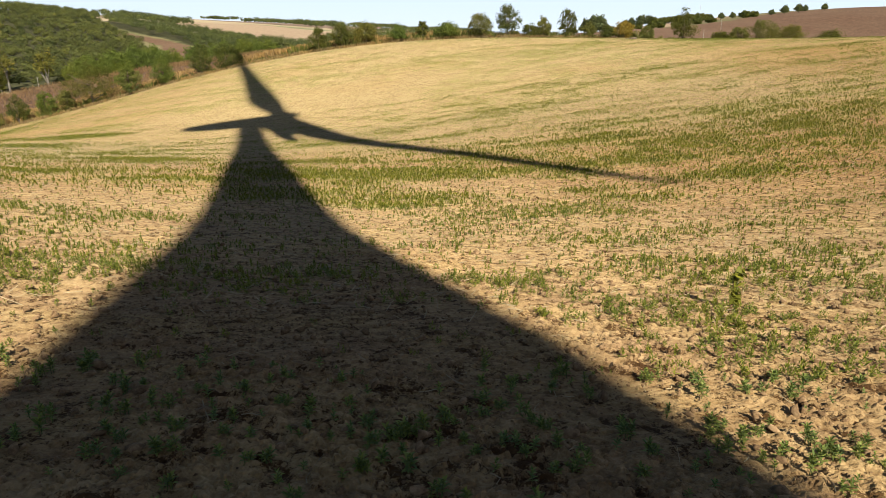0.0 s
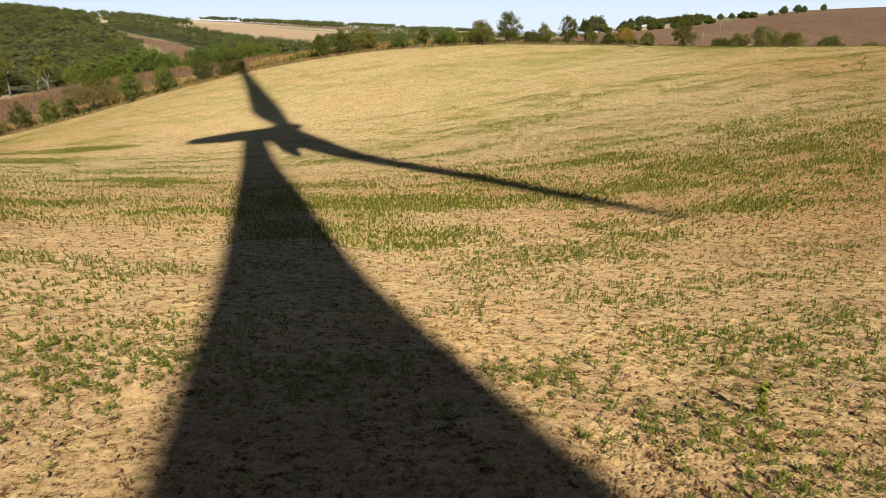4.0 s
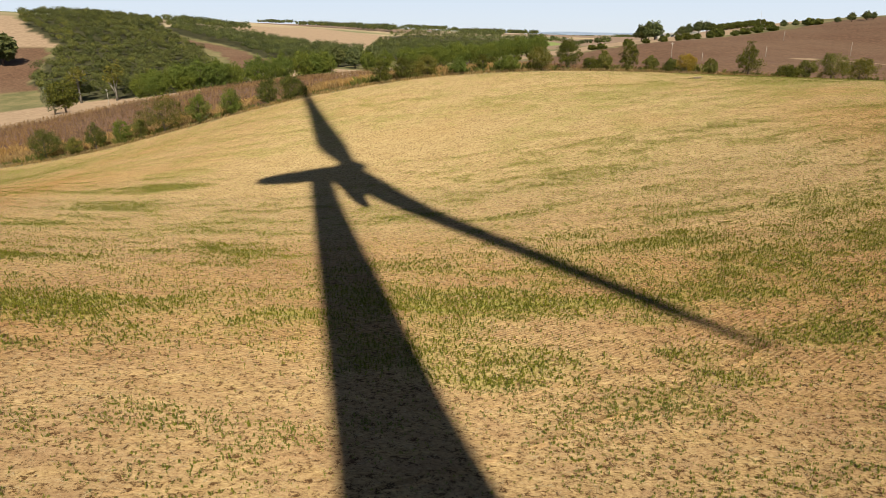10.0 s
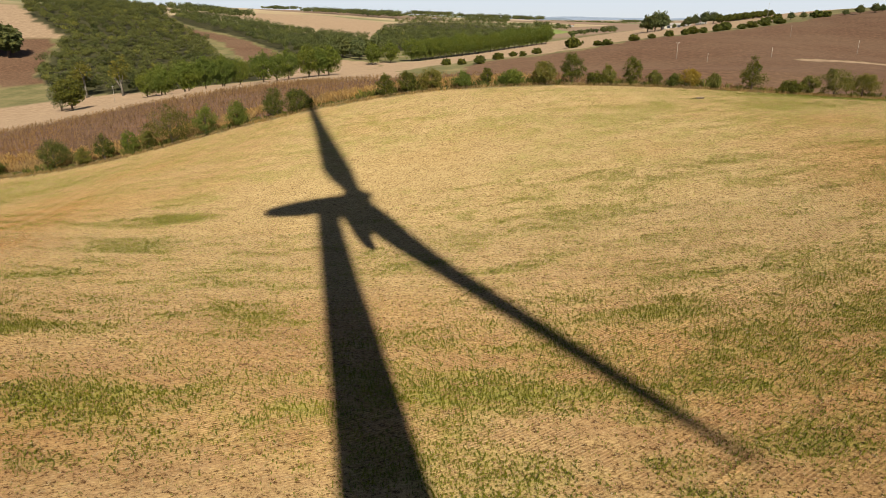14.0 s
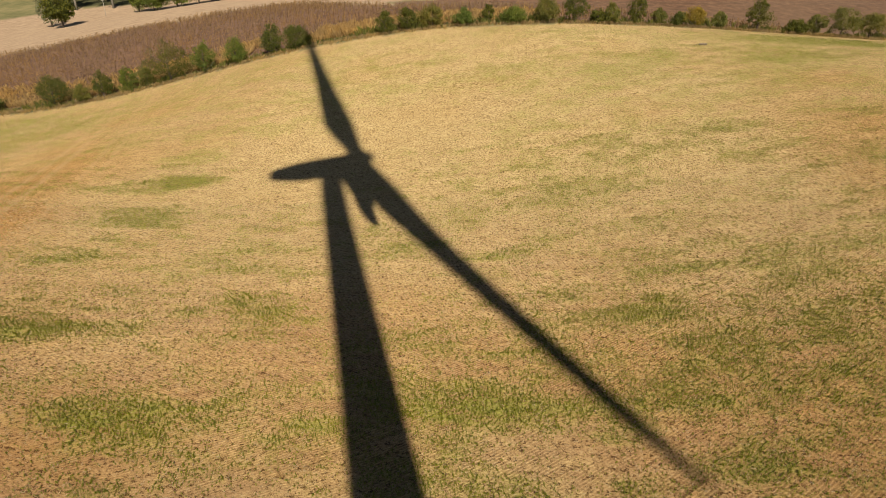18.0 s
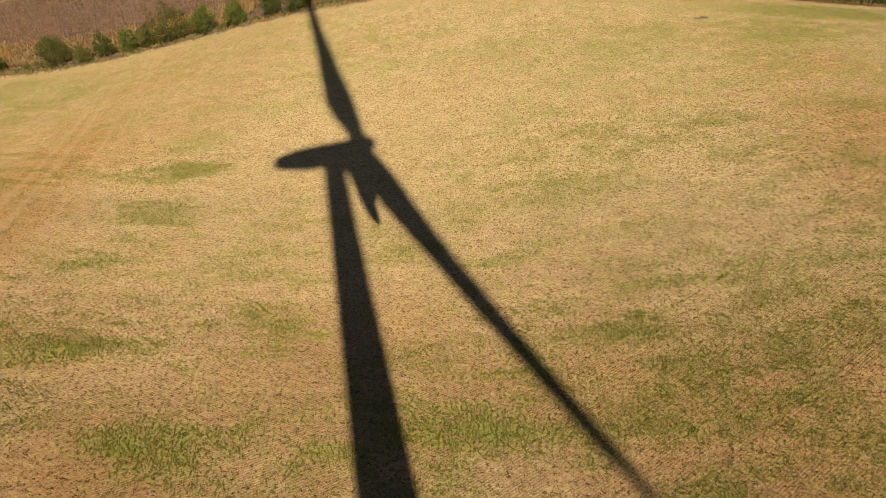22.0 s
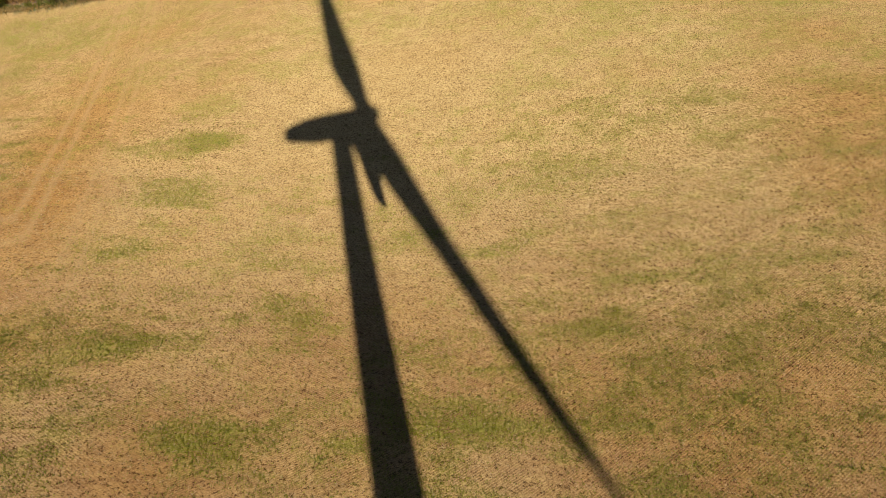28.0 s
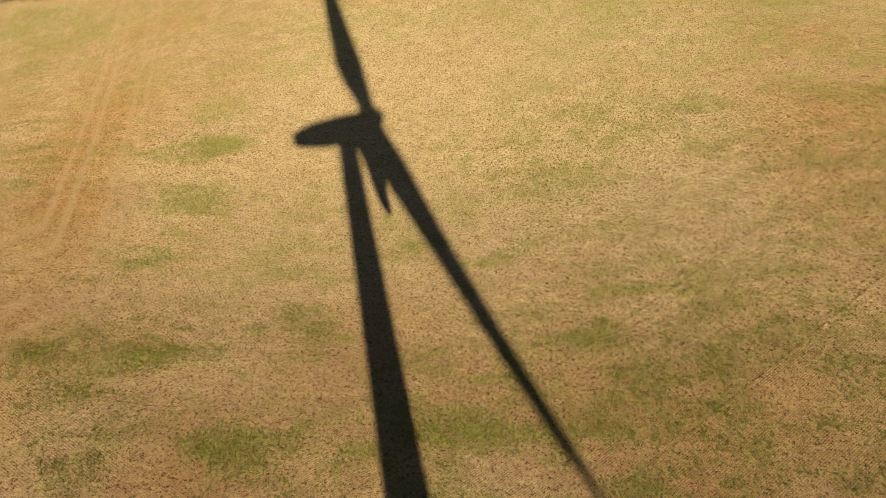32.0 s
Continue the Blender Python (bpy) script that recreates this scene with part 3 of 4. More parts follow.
    zones["track"] = np.where((y > 30) & (y < 138), np.exp(-((lane - 1.1) / 0.45) ** 2) + np.exp(-((lane + 1.3) / 0.45) ** 2) + 0.7 * np.exp(-((lane - 6.1) / 0.4) ** 2) + 0.7 * np.exp(-((lane - 8.2) / 0.4) ** 2), 0) * 0.85
    zones["track"] += np.where(zones["main"], 0.5 * np.exp(-((y - hedge_line(x) + 3.5) / 2.0) ** 2), 0)
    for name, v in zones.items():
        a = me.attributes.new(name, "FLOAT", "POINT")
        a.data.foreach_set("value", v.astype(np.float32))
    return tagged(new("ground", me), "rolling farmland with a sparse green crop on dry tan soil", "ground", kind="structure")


build_ground()


# ---- the wind turbine, behind the camera, whose shadow lies on the field ----
TOWER_X, TOWER_Y, TOWER_H = 9.68, -31.58, 79.44
ROTOR_TURN, ROTOR_TILT, BLADE_PHASE, BLADE_R, TAIL = 26.46, 4.33, -7.79, 51.7, 7.79


def blade_mesh():
    verts, faces = [], []
    stations = [(1.0, 1.15, 1.15), (3.0, 1.2, 1.1), (6.0, 1.7, 0.78), (10, 2.1, 0.5), (16, 1.75, 0.34), (25, 1.25, 0.24), (34, 0.98, 0.17), (42, 0.76, 0.13), (47, 0.6, 0.1), (BLADE_R, 0.22, 0.05)]
    n = 16
    for s, (r, half, thick) in enumerate(stations):
        twist = radians(14) * (1 - r / BLADE_R) ** 2
        for k in range(n):
            a = 2 * math.pi * k / n
            # the chord lies along the rotor's axis: the blades are feathered
            x, y = thick * math.sin(a), half * math.cos(a) + (half - 0.95) * 0.5
            verts.append((x * math.cos(twist) - y * math.sin(twist), x * math.sin(twist) + y * math.cos(twist) - 2.0 * (r / BLADE_R) ** 2, r))
    for s in range(len(stations) - 1):
        for k in range(n):
            a, b = s * n + k, s * n + (k + 1) % n
            faces.append((a, b, b + n, a + n))
    return mesh_of("blade", verts, faces, PAINT, True)


def build_turbine():
    ground = land_at(TOWER_X, TOWER_Y)
    root = tagged(new("wind_turbine"), "white three-bladed wind turbine with a tubular tower, at rest", "wind turbine")
    root.matrix_world = pose(TOWER_X, TOWER_Y, ground)
    part("foundation", mesh_of("foundation", *tube([(0, 0, -1.5), (0, 0, 0.15), (0, 0, 0.3)], [3.6, 3.6, 3.4], 40), CONCRETE), root, "round concrete foundation")
    for k in range(3):
        z0, z1 = 0.3 + k * (TOWER_H - 2.1) / 3, 0.3 + (k + 1) * (TOWER_H - 2.1) / 3
        hs = [z0, z0 + 0.12] + [z0 + 0.13 + (z1 - z0 - 0.13) * q / 6 for q in range(7)]
        rs = [2.42 - 1.12 * h / TOWER_H + 0.14 * float(smooth((42 - h) / 30)) + (0.04 if q < 2 else 0) for q, h in enumerate(hs)]
        part("tower_section", mesh_of("tower_section", *tube([(0, 0, h) for h in hs], rs, 48), PAINT, True), root)
    dx = bmesh.new()
    bmesh.ops.create_cube(dx, size=1, matrix=pose(0, 2.5, 1.7) @ Matrix.Diagonal((0.9, 0.25, 2.1, 1)))
    bmesh.ops.bevel(dx, geom=dx.edges[:], offset=0.05, segments=2)
    me = bpy.data.meshes.new("tower_door")
    dx.to_mesh(me)
    me.materials.append(STEEL)
    part("tower_door", me, root, "grey steel door")
    axis = pose(0, 0, TOWER_H, 0, 0, ROTOR_TURN) @ pose(0, 0, 0, 0, -ROTOR_TILT, 0)
    cabin = pose(0, 0, TOWER_H - 0.6, 0, 0, ROTOR_TURN) @ pose(0, 0, 0, 0, 1.7, 0)
    # nacelle along its own x axis, from tail to nose
    rings = [(-TAIL, 0.55, 0.75), (-TAIL + 0.5, 1.0, 1.1), (-TAIL + 3.2, 1.7, 1.7), (-1, 1.9, 1.95), (1.8, 1.9, 1.9), (2.9, 1.7, 1.75)]
    verts, faces, n = [], [], 20
    for x, w, h in rings:
        for k in range(n):
            a = 2 * math.pi * k / n
            c, s = math.cos(a), math.sin(a)
            q = (abs(c) ** 4 + abs(s) ** 4) ** -0.25
            verts.append((x, w * c * q, h * s * q))
    for s in range(len(rings) - 1):
        for k in range(n):
            a, b = s * n + k, s * n + (k + 1) % n
            faces.append((a, b, b + n, a + n))
    for s in (0, len(rings) - 1):
        verts.append((rings[s][0], 0, 0))
        for k in range(0, n, 2):
            faces.append((len(verts) - 1, s * n + k, s * n + (k + 1) % n, s * n + (k + 2) % n))
    nacelle = part("nacelle", mesh_of("nacelle", verts, faces, PAINT, True), root)
    nacelle.matrix_basis = cabin
    hub = part("hub", mesh_of("hub", *tube([(2.5, 0, 0), (2.9, 0, 0), (4.2, 0, 0), (5.2, 0, 0), (5.9, 0, 0), (6.2, 0, 0)], [1.5, 1.95, 2.0, 1.6, 0.9, 0.15], 24), PAINT, True), root)
    hub.matrix_basis = axis
    me = blade_mesh()
    for k in range(3):
        b = part("blade", me, root)
        th = radians(BLADE_PHASE + 120 * k)
        out = Vector((0, -math.cos(th), math.sin(th)))
        fwd = Vector((1, 0, 0))
        side = fwd.cross(out)
        b.matrix_basis = axis @ pose(4.2, 0, 0) @ Matrix(((side.x, -fwd.x, out.x, 0), (side.y, -fwd.y, out.y, 0), (side.z, -fwd.z, out.z, 0), (0, 0, 0, 1)))


build_turbine()


# ---- the hedge along the field's far edge ----
HEDGE = [  # x, height, width, kind
    (-119, 3.4, 5, "g"), (-103.6, 6.0, 8.5, "g"), (-95.7, 3.3, 4.5, "o"), (-90.5, 5.2, 4.6, "g"), (-84.8, 4.6, 4.6, "l"), (-80.1, 4.4, 4.0, "o"), (-74, 7.0, 9.0, "g"), (-65.9, 5.5, 6.0, "l"),
    (-58.7, 4.8, 6.2, "l"), (-50.8, 6.2, 6.4, "g"), (-45.3, 5.7, 6.2, "g"), (-25.7, 4.6, 4.2, "g"), (-21.0, 5.2, 5.0, "g"), (-15.8, 4.6, 5.2, "o"), (-9.2, 3.2, 5.0, "l"),
    (-4.2, 4.3, 2.6, "g"), (0.9, 3.0, 6.0, "l"), (7.6, 5.2, 6.0, "o"), (13.2, 6.6, 6.0, "g"), (17.8, 3.0, 3.6, "g"), (20.6, 4.0, 4.0, "o"), (25.7, 6.0, 4.2, "g"), (30.3, 3.7, 3.6, "o"),
    (33.9, 2.9, 3.0, "g"), (37.3, 4.2, 5.0, "y"), (42.1, 3.5, 3.2, "o"), (49.5, 6.4, 4.6, "d"), (57.2, 2.6, 4.4, "g"), (60.8, 4.4, 4.0, "o"), (66.1, 5.8, 6.4, "o"), (71.6, 5.2, 5.6, "o"), (80, 4.5, 6, "g"), (88, 3.5, 5, "o")]
KINDS = {"g": (HEDGE_LEAF, "dark green hedgerow bush at the field's edge"), "o": (OLIVE_LEAF, "olive green, thinly leaved hedgerow bush"), "l": (ROW_LEAF, "fresh green hedgerow shrub"),
         "y": (YELLOW_LEAF, "yellowing autumn shrub in the hedgerow"), "d": (HEDGE_LEAF, "dark narrow tree standing in the hedgerow")}


def build_hedge():
    rng = np.random.RandomState(4)
    for x, high, wide, kind in HEDGE:
        mat, label = KINDS[kind]
        grown = 1.2 if x < -52 else 1.03
        y, high, wide = hedge_line(x) + rng.uniform(-0.3, 1.4), grown * high, 1.1 * wide
        t = tree_thing("hedge_tree" if high > 5.5 else "hedge_bush", label, "tree" if high > 5.5 else "bush", rng, high, wide, (BARK, mat), stem=0.04, leaf=0.135, clumps=int(30 + 8 * wide), per=70, group="hedgerow", shape=rng.uniform(0.4, 1.3) if kind != "d" else 1.6)
        t.matrix_world = pose(x, y, land_at(x, y) - 0.05, 0, 0, rng.uniform(0, 360))


build_hedge()


# ---- trees beyond the field ----
def masters():
    """One tree of each kind, standing out of sight below its first copy's place until moved."""
    rng = np.random.RandomState(8)
    made = {}
    made["row"] = tree_thing("avenue_tree", "leafy green roadside tree with a bare trunk", "tree", rng, 15, 17, (BARK, ROW_LEAF), stem=0.13, leaf=0.46, clumps=100, per=48, group="avenue trees", shape=0.6)
    made["wood"] = tree_thing("tall_tree", "tall dark green broadleaf tree", "tree", rng, 14, 12, (BARK, WOOD_LEAF), stem=0.06, leaf=0.9, clumps=110, per=24, group="ridge trees", shape=0.5)
    made["pine"] = tree_thing("conifer", "dark conifer in a belt beside the farm", "tree", rng, 12, 7.5, (BARK, HEDGE_LEAF), stem=0.03, leaf=0.8, clumps=90, per=22, group="conifer belt", shape=1.4)
    made["shrub"] = tree_thing("boundary_shrub", "rounded green shrub on a field boundary", "bush", rng, 4, 6.5, (BARK, HEDGE_LEAF), stem=0.0, leaf=0.55, clumps=70, per=22, group="boundary shrubs", shape=0.4)
    return made


def plant(kind, x, y, high, used, rng):
    ob, was = MASTERS[kind], {"row": 15, "wood": 14, "pine": 12, "shrub": 4}[kind]
    k = high / was
    wide = k * {"row": 1.0, "wood": 1.1, "pine": 1.1, "shrub": 1.15}[kind]
    m = pose(x, y, land_at(x, y) - 0.1, 0, 0, rng.uniform(0, 360)) @ Matrix.Diagonal((wide * rng.uniform(0.85, 1.15), wide * rng.uniform(0.85, 1.15), k, 1))
    if kind in used:
        copy_thing(ob, m)
    else:
        ob.matrix_world = m
        used.add(kind)


MASTERS = masters()


def build_trees():
    rng, used = np.random.RandomState(15), set()
    for x, y, h in ((-164, 318, 17), (-154, 322, 19), (-145, 326, 20), (-137, 330, 18), (-124, 350, 19), (-115, 365, 20), (-108, 380, 22), (-99, 390, 21), (-175, 325, 15),
                    (-102, 545, 21), (-92, 575, 21), (-159, 312, 15), (-150, 318, 17), (-141, 337, 19), (-132, 338, 16), (-119, 357, 18), (-104, 386, 20)):
        plant("row", x, y, 0.84 * h, used, rng)
    for k in range(26):
        f = k / 25
        plant("row", -76 + 126 * f + rng.uniform(-1, 1), 596 + 172 * f + 20 * math.sin(f * 3) + rng.uniform(-2, 2), rng.uniform(17, 22), used, rng)
    for x, y, h in ((-125, 610, 15), (-117, 640, 16), (-110, 604, 13), (-132, 642, 16), (-143, 622, 15), (-152, 604, 14), (-120, 665, 16), (141, 688, 14), (147, 684, 16), (153, 686, 15), (166, 690, 4), (173, 688, 4), (178, 686, 8), (184, 685, 9), (192, 680, 10), (198, 676, 9), (-372, 498, 22), (-384, 504, 20), (204, 560, 4), (221, 560, 5), (228, 555, 4.5), (254, 545, 4), (264, 545, 6), (276, 548, 6), (282, 550, 5), (297, 550, 5)):
        plant("wood", x, y, h, used, rng)
    for k in range(38):
        plant("pine", 199 + 1.25 * k + rng.uniform(-1, 1), 660 + 8 * (k % 2) + rng.uniform(-2, 2), rng.uniform(7.5, 10), used, rng)
    for x, y, h in ((-30, 374, 3.5), (-21, 363, 3.5), (-11, 354, 4.5), (-2, 371, 4), (6, 382, 3), (11, 373, 3), (19, 377, 3.5), (39, 391, 6), (52, 385, 3), (56, 380, 3.5), (73, 396, 4), (86, 410, 3), (99, 425, 4), (112, 440, 4),
                    (121, 455, 5), (130, 465, 4), (143, 480, 5), (152, 493, 6), (162, 489, 4), (172, 500, 5), (185, 512, 6), (198, 520, 5), (211, 560, 6), (236, 552, 6), (242, 550, 5)):
        plant("shrub", x, y, h, used, rng)


build_trees()
lone = tree_thing("lone_tree", "lone dark green tree with a grey-green companion crown", "tree", np.random.RandomState(31), 15.5, 15, (BARK, HEDGE_LEAF), stem=0.16, leaf=0.5, clumps=110, per=56, shape=0.4)
lone.matrix_world = pose(-199, 300, land_at(-199, 300) - 0.1)
willow = tree_thing("silver_tree", "pale grey-green willow beside the lone tree", "tree", np.random.RandomState(33), 15, 10, (BARK, GREY_LEAF), stem=0.1, leaf=0.4, clumps=54, per=40, shape=0.4)
willow.matrix_world = pose(-213, 313, land_at(-213, 313) - 0.1)
for k, (x, y, h) in enumerate(((-236, 372, 24), (-211, 366, 22), (-196, 377, 17), (-247, 381, 17))):
    pop = tree_thing("poplar", "tall open poplar with pale trunk at the wood's edge", "tree", np.random.RandomState(40 + k), h, 11, (PALE_BARK, OLIVE_LEAF), stem=0.25, leaf=0.6, clumps=46, per=30, group="poplars", shape=0.5)
    pop.matrix_world = pose(x, y, land_at(x, y) - 0.1)

def woodland(name, label, places, heights, leaf, rng, per=90, mat=None):
    """Many far trees as one piece of stuff: uneven crowns of leaf sprays."""
    n = len(places)
    shapes, outs = [], []
    for k in range(6):
        lobes = rng.normal(size=(9, 3))
        lobes /= np.linalg.norm(lobes, axis=1)[:, None]
        lobes[:, 2] = np.abs(lobes[:, 2]) * 0.9 - 0.25
        lobes *= rng.uniform(0.3, 0.55, (9, 1))
        o = rng.normal(size=(per, 3))
        o /= np.linalg.norm(o, axis=1)[:, None]
        shapes.append(lobes[rng.randint(0, 9, per)] + o * rng.uniform(0.36, 0.5, (per, 1)))
        outs.append(o + shapes[-1] * 1.2 + (0, 0, 0.3))
    pick = rng.randint(0, 6, n)
    turn = rng.uniform(0, 6.283, n)[:, None]

    def turned(c):
        return np.stack([c[..., 0] * np.cos(turn) - c[..., 1] * np.sin(turn), c[..., 0] * np.sin(turn) + c[..., 1] * np.cos(turn), c[..., 2]], -1)

    c, o = turned(np.stack(shapes)[pick]), turned(np.stack(outs)[pick])
    wide = (heights * rng.uniform(0.4, 0.56, n))[:, None]
    z = land(places[:, 0], places[:, 1])[:, None]
    p = np.stack([places[:, :1] + c[..., 0] * wide, places[:, 1:] + c[..., 1] * wide, z + heights[:, None] * (0.6 + 0.4 * c[..., 2])], -1).reshape(-1, 3)
    v, f = leaves(p, leaf, rng, 0.2, 1.3, o.reshape(-1, 3), 0.14)
    v, f = v.reshape(-1, 4, 3)[:, :3].reshape(-1, 3), np.arange(3 * len(p)).reshape(-1, 3)
    me = mesh_of(name, v, f, mat or WOOD_LEAF)
    a = me.attributes.new("tone", "FLOAT", "POINT")
    a.data.foreach_set("value", np.repeat(0.06 + 0.94 * (0.6 * rng.uniform(0, 1, n) + 0.4 * lumps(places[:, 0], places[:, 1], 90, 5)), 3 * per).astype(np.float32))
    return tagged(new(name, me), label, "woodland", kind="stuff")


def scattered(poly, step, rng):
    p = np.array(poly, float)
    gx, gy = np.meshgrid(np.arange(p[:, 0].min(), p[:, 0].max(), step), np.arange(p[:, 1].min(), p[:, 1].max(), step))
    q = np.stack([gx.ravel(), gy.ravel()], -1) + rng.uniform(-0.5, 0.5, (gx.size, 2)) * step
    return q[inside(q[:, 0], q[:, 1], poly)]


def build_woods():
    rng = np.random.RandomState(6)
    for poly, step, lo, hi, label in ((FOREST_HILL, 8.8, 6, 14, "dense mixed woodland covering a hillside"), (FOREST_MID, 9.0, 8, 16, "dense woodland belt on the far slope"), (FOREST_BAND, 9.5, 9, 15, "green valley woodland"), (FOREST_FAR, 13.0, 11, 18, "far woodland on the valley side"), (FOREST_RIDGE, 14.0, 9, 15, "dark woodland along a distant ridge")):
        q = scattered(poly, step, rng)
        woodland("woodland", label, q, lo + (hi - lo) * rng.uniform(0, 1, len(q)) ** 1.2, 1.0, rng, 190 if poly is FOREST_HILL else 90 if poly in (FOREST_FAR, FOREST_RIDGE) else 150)
    # belts and copses on the far hills: x from, x to, y, number, height
    far = []
    for x0, x1, y, n, h in ((-484, -400, 1050, 70, 12), (-392, -385, 1050, 3, 15), (-492, -448, 1500, 16, 11), (-416, -298, 1500, 45, 11), (-310, -217, 1500, 50, 14), (-166, -117, 1000, 25, 12), (-248, -134, 2000, 50, 13),
                            (-147, 135, 2200, 110, 16), (162, 517, 3000, 110, 16), (603, 821, 3500, 70, 18), (-65, 20, 1500, 30, 12), (60, 110, 1250, 14, 14), (85, 140, 860, 10, 8)):
        u = rng.uniform(0, 1, n)
        far.append(np.stack([x0 + (x1 - x0) * u, y + rng.normal(size=n) * y * 0.012, h * rng.uniform(0.6, 1.2, n)], -1))
    far = np.concatenate(far * 3)
    far[:, :2] += rng.normal(size=(len(far), 2)) * (6, 25)
    far[:, 2] *= 1.1
    woodland("distant_copse", "dark copses and tree belts on the horizon hills", far[:, :2], far[:, 2], 2.2, rng, 48)


build_woods()


# ---- poles, farm and small marks in the landscape ----
def pole_thing(x, y, high, label, name="utility_pole", arm=True):
    root = tagged(new(name), label, "pole", "utility poles")
    part("post", mesh_of("post", *tube([(0, 0, -0.5), (0, 0, high)], [0.10, 0.07], 10), POLE_WOOD, True), root)
    if arm and high > 6:
        part("crossarm", mesh_of("crossarm", *tube([(-0.7, 0, high - 0.4), (0.7, 0, high - 0.4)], [0.06, 0.06], 6), POLE_WOOD), root)
        for k in (-0.6, 0, 0.6):
            part("insulator", mesh_of("insulator", *tube([(k, 0, high - 0.34), (k, 0, high - 0.2), (k, 0, high - 0.1)], [0.03, 0.06, 0.03], 8), PAINT), root)
    root.matrix_world = pose(x, y, land_at(x, y))


for x, y, h in ((-193, 326, 8), (71, 291, 6.5), (77, 269, 3.2), (104, 279, 4), (160, 328, 6), (159, 401, 6), (222, 610, 13)):
    pole_thing(x, y, h, "pale wooden pole standing in the ploughed field" if x > 0 else "pale wooden pole by the stubble strip")


def slab(x0, y0, z0, x1, y1, z1, edge=0.02):
    bm = bmesh.new()
    bmesh.ops.create_cube(bm, size=1, matrix=pose((x0 + x1) / 2, (y0 + y1) / 2, (z0 + z1) / 2) @ Matrix.Diagonal((x1 - x0, y1 - y0, z1 - z0, 1)))
    bmesh.ops.bevel(bm, geom=bm.edges[:], offset=edge, segments=1)
    return bm


def solid(name, bm, mat, parent, label=""):
    me = bpy.data.meshes.new(name)
    bm.to_mesh(me)
    bm.free()
    me.materials.append(mat)
    return part(name, me, parent, label)


def farm_building(name, label, long, deep, wall_h, roof_h, walls, roof, openings):
    root = tagged(new(name), label, "farm building")
    w = solid("wall", slab(0, 0, -1, long, deep, wall_h), walls, root)
    bm = bmesh.new()
    v = [bm.verts.new(c) for c in ((-0.6, -0.6, wall_h), (long + 0.6, -0.6, wall_h), (long + 0.6, deep + 0.6, wall_h), (-0.6, deep + 0.6, wall_h), (-0.6, deep / 2, wall_h + roof_h), (long + 0.6, deep / 2, wall_h + roof_h))]
    for f in ((0, 1, 5, 4), (2, 3, 4, 5), (0, 4, 3), (1, 2, 5), (3, 2, 1, 0)):
        bm.faces.new([v[i] for i in f])
    solid("roof", bm, roof, root, "low pitched roof")
    for x, z, ww, hh in openings:
        win = solid("window" if hh < 2.2 else "door", slab(x, -0.06, z, x + ww, 0.05, z + hh), PANE, root)
        solid("frame", slab(x - 0.12, -0.04, z - 0.12, x + ww + 0.12, 0.04, z + hh + 0.12), PAINT, win)
    return root


barn = farm_building("barn", "long low pale farm shed with a light roof on the ridge", 26, 10, 3.2, 1.5, RENDER_WALL, CONCRETE, [(3 + 5 * k, 0, 3.2, 2.6) for k in range(4)])
barn.matrix_world = pose(160, 705, land_at(170, 705) - 0.4, 0, 0, 3)
house = farm_building("farmhouse", "small pale farmhouse with a tiled roof among trees", 10, 7, 3.2, 1.8, RENDER_WALL, ROOF, [(1.3 + 2.2 * k, 0.9, 1.0, 1.3) for k in range(4)])
house.matrix_world = pose(188, 696, land_at(190, 696) - 0.2, 0, 0, -8)
far_house = farm_building("far_farmhouse", "white farmhouse on a far valley slope", 9, 7, 3.5, 2.2, RENDER_WALL, ROOF, [(1.2 + 2 * k, 1, 1.0, 1.3) for k in range(4)])
far_house.matrix_world = pose(140, 1420, land_at(140, 1420) - 0.3, 0, 0, 10)
hill_house = farm_building("hill_farmhouse", "white farmhouse on a distant hilltop", 10, 7, 3.5, 2.2, RENDER_WALL, ROOF, [(1.2 + 2 * k, 1, 1.0, 1.3) for k in range(4)])
hill_house.matrix_world = pose(-150, 1560, land_at(-150, 1560) - 0.3, 0, 0, -15)


# ---- dry maize behind the hedge ----
def build_maize():
    rng = np.random.RandomState(17)
    n = 26000
    x, y = rng.uniform(-190, 60, n), rng.uniform(147.5, 232, n)
    y = np.round(y / 0.8) * 0.8 + rng.normal(size=n) * 0.06
    k = inside(x, y, CORN)
    x, y = x[k], y[k]
    n, z = len(x), land(x, y)
    h = rng.uniform(0.8, 1.7, n)
    a, lean = rng.uniform(0, 6.283, n), rng.normal(size=(n, 2)) * 0.12
    w = 0.045
    foot = np.stack([x, y, z - 0.05], -1)
    top = foot + np.stack([lean[:, 0], lean[:, 1], h], -1)
    side = np.stack([np.cos(a), np.sin(a), 0 * a], -1) * w
    stalks = np.stack([foot - side, foot + side, top + side * 0.5, top - side * 0.5], 1).reshape(-1, 3)
    pieces = [(stalks, np.arange(4 * n).reshape(n, 4))]
    for q in range(2):
        t = rng.uniform(0.3, 0.9, n)[:, None]
        p = foot + (top - foot) * t
        b = rng.uniform(0, 6.283, n)
        out = np.stack([np.cos(b), np.sin(b), rng.uniform(-0.9, 0.3, n)], -1) * rng.uniform(0.25, 0.5, n)[:, None]
        up = np.array((0, 0, 0.05))
        pieces.append((np.stack([p, p + out * 0.5 + up * 2.0, p + out, p + out * 0.5 - up], 1).reshape(-1, 3), np.arange(4 * n).reshape(n, 4)))
    v, f = joined(pieces)
    tagged(new("maize_stalks", mesh_of("maize_stalks", v, f, MAIZE)), "dry brown maize stalks standing in rows", "crop", kind="stuff")


